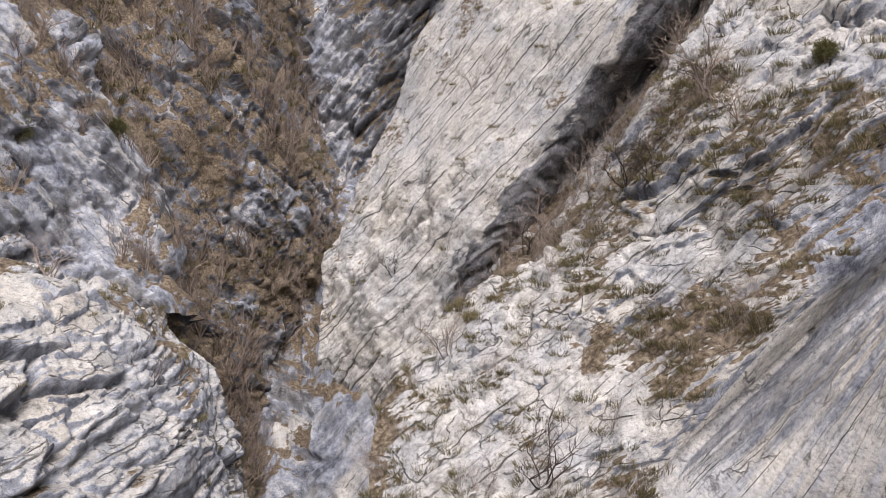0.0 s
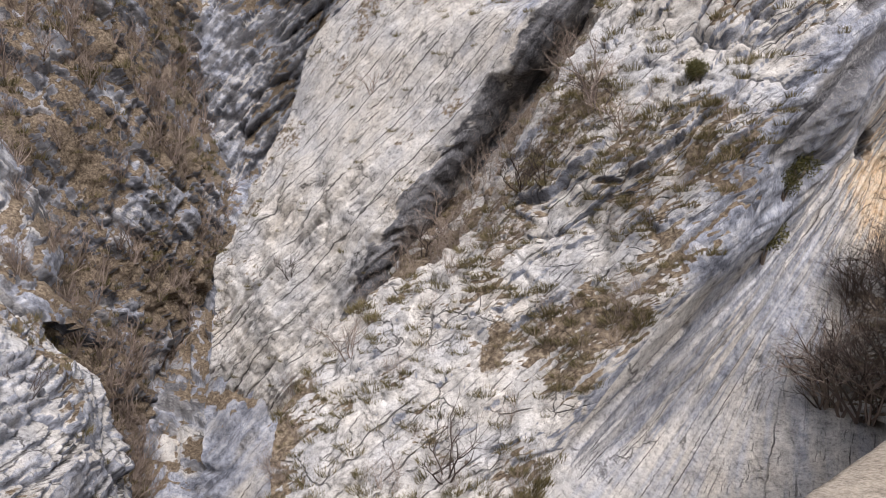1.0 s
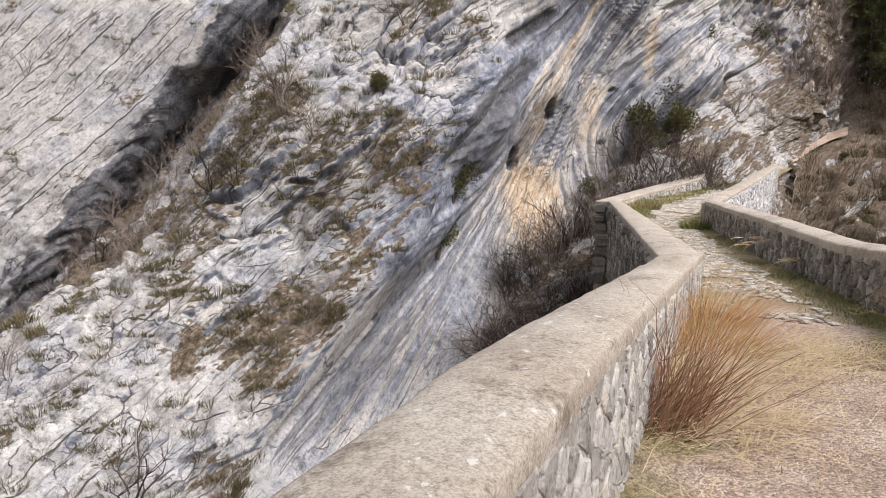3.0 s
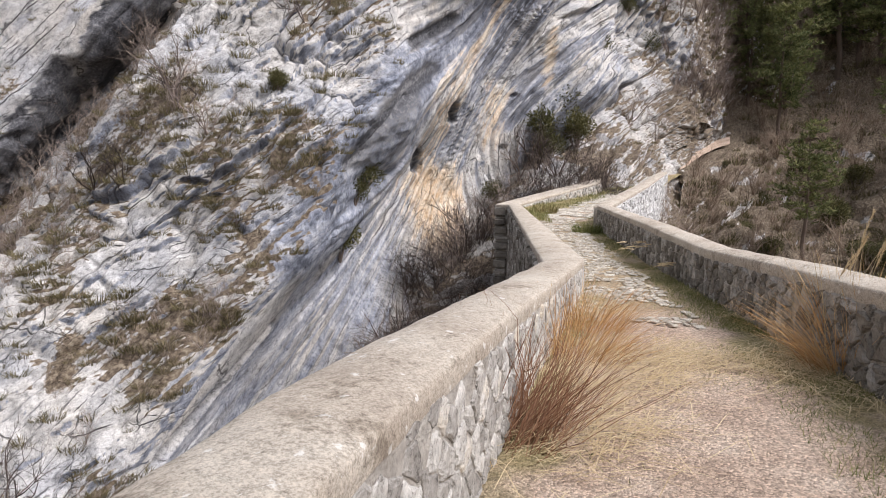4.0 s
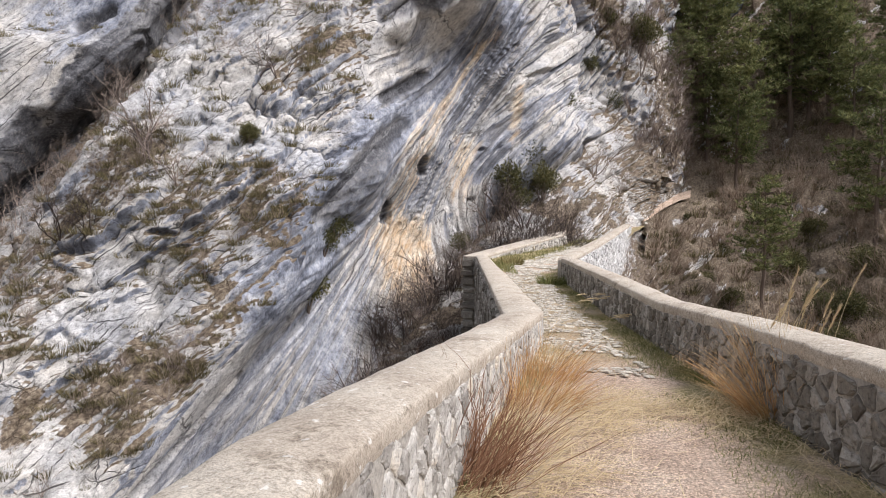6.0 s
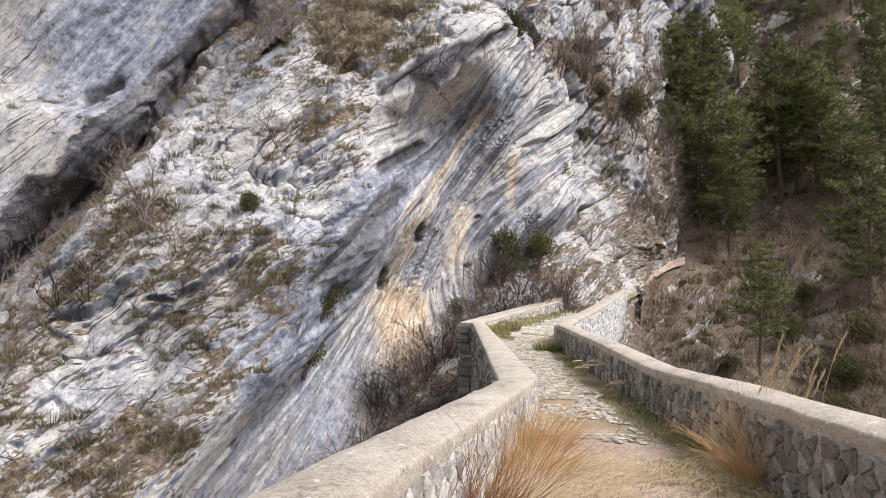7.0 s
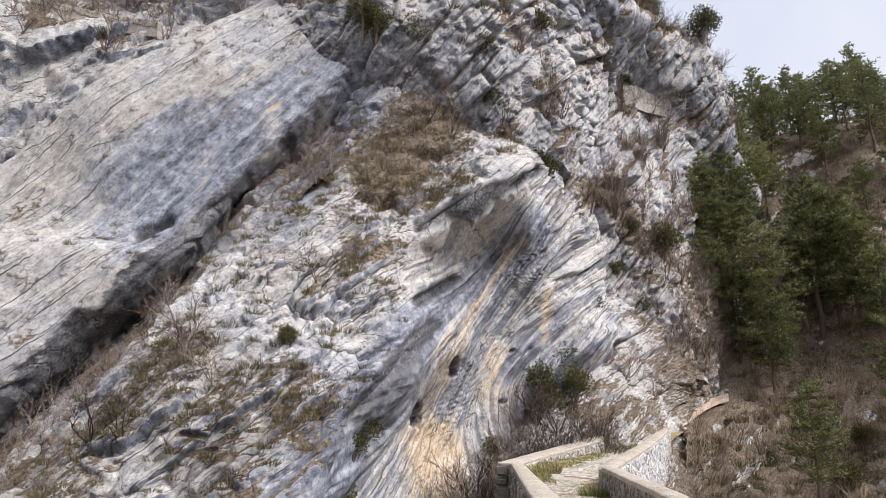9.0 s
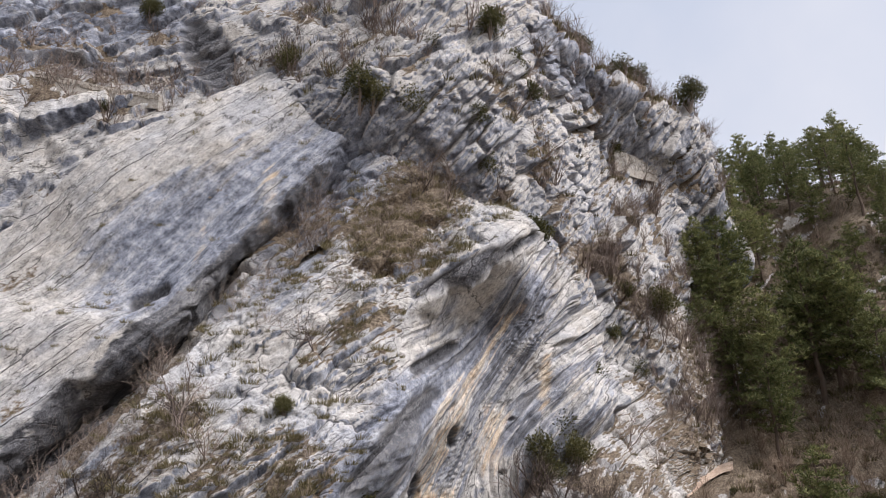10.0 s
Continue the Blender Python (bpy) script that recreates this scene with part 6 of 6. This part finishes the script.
def plumes(seed, count, height, arch, lean, spread=0.12):
    """Grass stalks that end in long feathery heads."""
    rnd = random.Random(seed)
    vs, fs = [], []
    for k in range(count):
        p = Vector((rnd.gauss(0, spread), rnd.gauss(0, spread), -0.03))
        d = Vector((lean[0] + rnd.gauss(0, 0.12), lean[1] + rnd.gauss(0, 0.12), 0))
        h = height * rnd.uniform(0.75, 1.15)
        pts = [p + d * (h * arch * t ** 1.6) + Vector((0, 0, h * (t - 0.45 * arch * t ** 3))) for t in [q / 11 for q in range(12)]]
        tube_into(vs, fs, pts, [0.002 if t < 8 else 0.0015 for t in range(12)])
        for q in range(80):
            t = 8 + 3 * rnd.random()
            a = pts[int(t)].lerp(pts[min(11, int(t) + 1)], t - int(t))
            ax = (pts[11] - pts[8]).normalized()
            o = Vector((rnd.gauss(0, 1), rnd.gauss(0, 1), rnd.gauss(0, 1))).normalized() * 0.02
            i = len(vs)
            side = ax.orthogonal().normalized() * 0.004
            vs.extend((a - side, a + side, a + ax * rnd.uniform(0.03, 0.06) + o))
            fs.append((i, i + 1, i + 2))
    return vs, fs


clump("plume_grass", "arching pale feathery grass plumes by the dark wall", (10.61, 6.19, -0.50), plumes(911, 9, 0.75, 0.95, (0.75, -0.65), 0.22), STRAW_PALE)
clump("plume_grass", "arching pale feathery grass plumes by the dark wall", (9.11, 4.71, -0.42), plumes(912, 6, 0.6, 1.0, (0.75, -0.65), 0.2), STRAW_PALE)
clump("plume_grass", "tall pale feathery grass stalks above the parapet", (5.55, 0.98, -0.12), plumes(913, 11, 1.35, 0.35, (0.5, -0.4), 0.2), STRAW_PALE)


def trail():
    """The trodden earth trail that goes on across the slope."""
    line = TRAIL[1:]
    q = spline(np.array(line, float), np.linspace(0, len(line) - 1, 60))
    rows = []
    for p in q:
        away = (Vector(p) - Vector(EYE)).normalized()
        away.z = 0
        base = Vector(p)
        rows.append([tuple(base + away * w + Vector((0, 0, 0.3 * w + 0.05 * noise.noise(base * 1.3 + away * w)))) for w in (-1.0, -0.5, 0.0, 0.5, 1.0, 1.5)])
    g = np.array(rows)
    tagged(mesh_grid("trail", g, GRAVEL, dict(grass=np.zeros(g.shape[0] * g.shape[1]))), "pale trodden earth trail across the slope", "trail", kind="structure")


trail()


def red_shrub():
    rnd = random.Random(950)
    vs, fs = [], []
    for k in range(260):
        p = Vector((rnd.gauss(0, 0.12), rnd.gauss(0, 0.12), -0.05))
        d = Vector((0.55 + rnd.gauss(0, 0.3), -0.15 + rnd.gauss(0, 0.3), 0.75)).normalized()
        ln = rnd.uniform(0.35, 0.95)
        pts = [p + d * ln * t + Vector((rnd.gauss(0, 0.012), rnd.gauss(0, 0.012), -0.1 * ln * t * t)) for t in (0, 0.33, 0.66, 1)]
        tube_into(vs, fs, pts, [0.0032, 0.0026, 0.002, 0.001])
    ob = new("twig_shrub", mesh_of("twig_shrub", vs, fs, RED_TWIGS))
    ob.location = (2.58, 1.83, -0.10)
    tagged(ob, "reddish brown twiggy shrub at the wall foot", "shrub")
    vs, fs = twigs(951, 5, 0.75, 0.6, 3, 0.005)
    ob = new("twig_shrub", mesh_of("twig_shrub", vs, fs, RED_TWIGS))
    ob.location = (2.59, 1.97, -0.09)
    tagged(ob, "sparse leafless sapling against the stone wall", "shrub")


red_shrub()


def path_litter():
    """Lying straw and short grass on the verges."""
    rnd = random.Random(960)
    q = np.array(STATIONS, float)

    def spot(t, w):
        i = min(int(t), len(q) - 2)
        e = q[i] + (q[i + 1] - q[i]) * (t - i)
        p = e[0] + (e[1] - e[0]) * w
        return Vector((p[0], p[1], float(deck_z(*p))))
    sv, sf, gv, gf = [], [], [], []
    for k in range(7000):
        t = rnd.choice((rnd.uniform(1.0, 3.2), rnd.uniform(1.6, 2.9), rnd.uniform(2, 4.5)))
        w = rnd.choice((rnd.betavariate(1, 4), 1 - rnd.betavariate(1, 3.5), rnd.betavariate(1, 3), rnd.gauss(0.5, 0.12) if 1.75 < t < 2.5 else rnd.random()))
        w = min(max(w, 0.0), 1.0)
        p = spot(t, w)
        if 0.16 < w < 0.85 and t < 1.9 or noise.noise((p.x * 0.9, p.y * 0.9, 2.0)) < 0.05 + 0.3 * (0.3 < w < 0.8):
            continue
        an = rnd.gauss(0.4, 0.9)
        d = Vector((math.cos(an), math.sin(an), rnd.gauss(0.02, 0.06)))
        ln, b = rnd.uniform(0.06, 0.32), Vector((-math.sin(an), math.cos(an), 0)) * 0.0019
        a = p + Vector((0, 0, 0.03 + 0.03 * rnd.random()))
        i = len(sv)
        mid = a + d * ln * 0.5 + Vector((rnd.gauss(0, 0.02), rnd.gauss(0, 0.02), 0.012))
        sv.extend((a - b, a + b, mid - b, mid + b, a + d * ln))
        sf.extend(((i, i + 1, i + 3, i + 2), (i + 2, i + 3, i + 4)))
    for (cx, cy, spread, count) in ((4.5, 2.05, 0.55, 900), (2.9, 1.6, 0.4, 450), (5.1, 1.35, 0.4, 450), (3.7, 1.95, 0.4, 300)):
        for k in range(count):
            x, y = cx + rnd.gauss(0, spread) * 0.8, cy + rnd.gauss(0, spread) * 0.6
            an = rnd.gauss(-0.5, 0.8)
            d, ln = Vector((math.cos(an), math.sin(an), rnd.gauss(0.03, 0.06))), rnd.uniform(0.12, 0.5)
            a = Vector((x, y, float(deck_z(x, y)) + 0.02 + 0.04 * rnd.random()))
            b = Vector((-math.sin(an), math.cos(an), 0)) * 0.0022
            mid = a + d * ln * 0.5 + Vector((rnd.gauss(0, 0.02), rnd.gauss(0, 0.02), 0.015))
            i = len(sv)
            sv.extend((a - b, a + b, mid - b, mid + b, a + d * ln))
            sf.extend(((i, i + 1, i + 3, i + 2), (i + 2, i + 3, i + 4)))
    for k in range(40000):
        t = rnd.uniform(0.9, 5.2) if k < 33000 else rnd.uniform(4.7, 6.4)
        w = 1 - rnd.betavariate(1, 7) if rnd.random() < 0.8 else rnd.betavariate(1, 9)
        if k >= 33000:
            w = rnd.random() * 0.45
        p = spot(t, w)
        if noise.noise((p.x * 1.1, p.y * 1.1, 7.0)) < (-0.15 if w > 0.66 or t > 2.6 else 0.12):
            continue
        b = Vector((rnd.gauss(0, 1), rnd.gauss(0, 1), 0)).normalized() * 0.003
        tip = p + Vector((rnd.gauss(0, 0.04), rnd.gauss(0, 0.04), rnd.uniform(0.02, 0.075) * (1 if k < 33000 else 2.8)))
        if k >= 33000:
            b *= 3
        i = len(gv)
        gv.extend((p - b, p + b, tip))
        gf.append((i, i + 1, i + 2))
    for nm, v, f, mt, lb in (("straw_litter", sv, sf, STRAW_PALE, "lying dry straw on the path"), ("verge_grass", gv, gf, GREEN_GRASS, "short green and brown verge grass")):
        tagged(new(nm, mesh_of(nm, v, f, mt)), lb, "grass", kind="stuff")


path_litter()


# ---- far built things ----
def masonry_panel(name, label, pts, height, thick, mat, size, seed):
    """A short dry wall along a line of places, its face of separate stones."""
    root = tagged(new(name), label, "wall", kind="structure")
    for k, (a, b) in enumerate(zip(pts, pts[1:])):
        a, b = Vector(a), Vector(b)
        d = (b - a)
        d.z = 0
        ln = d.length
        d.normalize()
        out = Vector((d.y, -d.x, 0))
        if out.dot(Vector(EYE) - a) < 0:
            out = -out
        bm = bmesh.new()
        q = [a, b, b - out * thick, a - out * thick]
        lo = [bm.verts.new(v - Vector((0, 0, 0.8))) for v in q]
        hi = [bm.verts.new(v + Vector((0, 0, height))) for v in q]
        for i in range(4):
            bm.faces.new((lo[i], lo[(i + 1) % 4], hi[(i + 1) % 4], hi[i]))
        bm.faces.new(hi)
        bmesh.ops.recalc_face_normals(bm, faces=bm.faces)
        core = part("core", bm, MASONRY, root)

        def place(u, v, h):
            return a + d * u + Vector((0, 0, (b.z - a.z) * u / ln + v)) + out * h
        stones(core, (0, 0), (ln, height), size, place, 0.07, 0.02, mat, seed + k, lambda u, v: False)
    return root


masonry_panel("road_wall", "long low stone wall along the high road", [(7.7, 57.1, 33.2), (10.1, 54.4, 32.2), (12.6, 52.3, 31.5), (15.1, 48.8, 30.5)], 0.6, 0.5, STONE_WARM, (0.5, 0.3), 560)
masonry_panel("retaining_wall", "pale stone retaining wall high on the mountainside", [(53.4, 30.7, 31.4), (57.0, 30.3, 31.6), (60.6, 29.7, 32.0)], 1.7, 0.6, STONE_PALE, (0.5, 0.3), 570)


def plank_bridge():
    """A dark timber gangway on the far slope."""
    a, b = Vector((61.47, 22.99, 2.63)), Vector((63.14, 18.09, 2.80))
    root = tagged(new("timber_gangway"), "dark weathered timber gangway set into the slope", "gangway")
    d = (b - a)
    ln = d.length
    rot = d.to_track_quat('X', 'Z').to_matrix().to_4x4()
    bits = [("beam", 0.0, 0.45, -0.2, ln, 0.18, 0.24), ("beam", 0.0, -0.45, -0.2, ln, 0.18, 0.24)] + [("post", x * ln, 0.45, -0.7, 0.16, 0.16, 1.1) for x in (-0.45, 0.0, 0.45)]
    bits += [("board", (k + 0.5) * ln / 16 - ln / 2, 0, -0.02, ln / 16 - 0.04, 1.2, 0.06) for k in range(16)]
    for nm, x, y, z, sx, sy, sz in bits:
        bm = bmesh.new()
        bmesh.ops.create_cube(bm, size=1)
        bmesh.ops.scale(bm, vec=(sx, sy, sz), verts=bm.verts)
        bmesh.ops.bevel(bm, geom=bm.edges[:], offset=0.015, segments=1, affect='EDGES')
        part(nm, bm, BARK, root).location = (x, y, z)
    root.matrix_basis = Matrix.Translation((a + b) / 2) @ rot


plank_bridge()
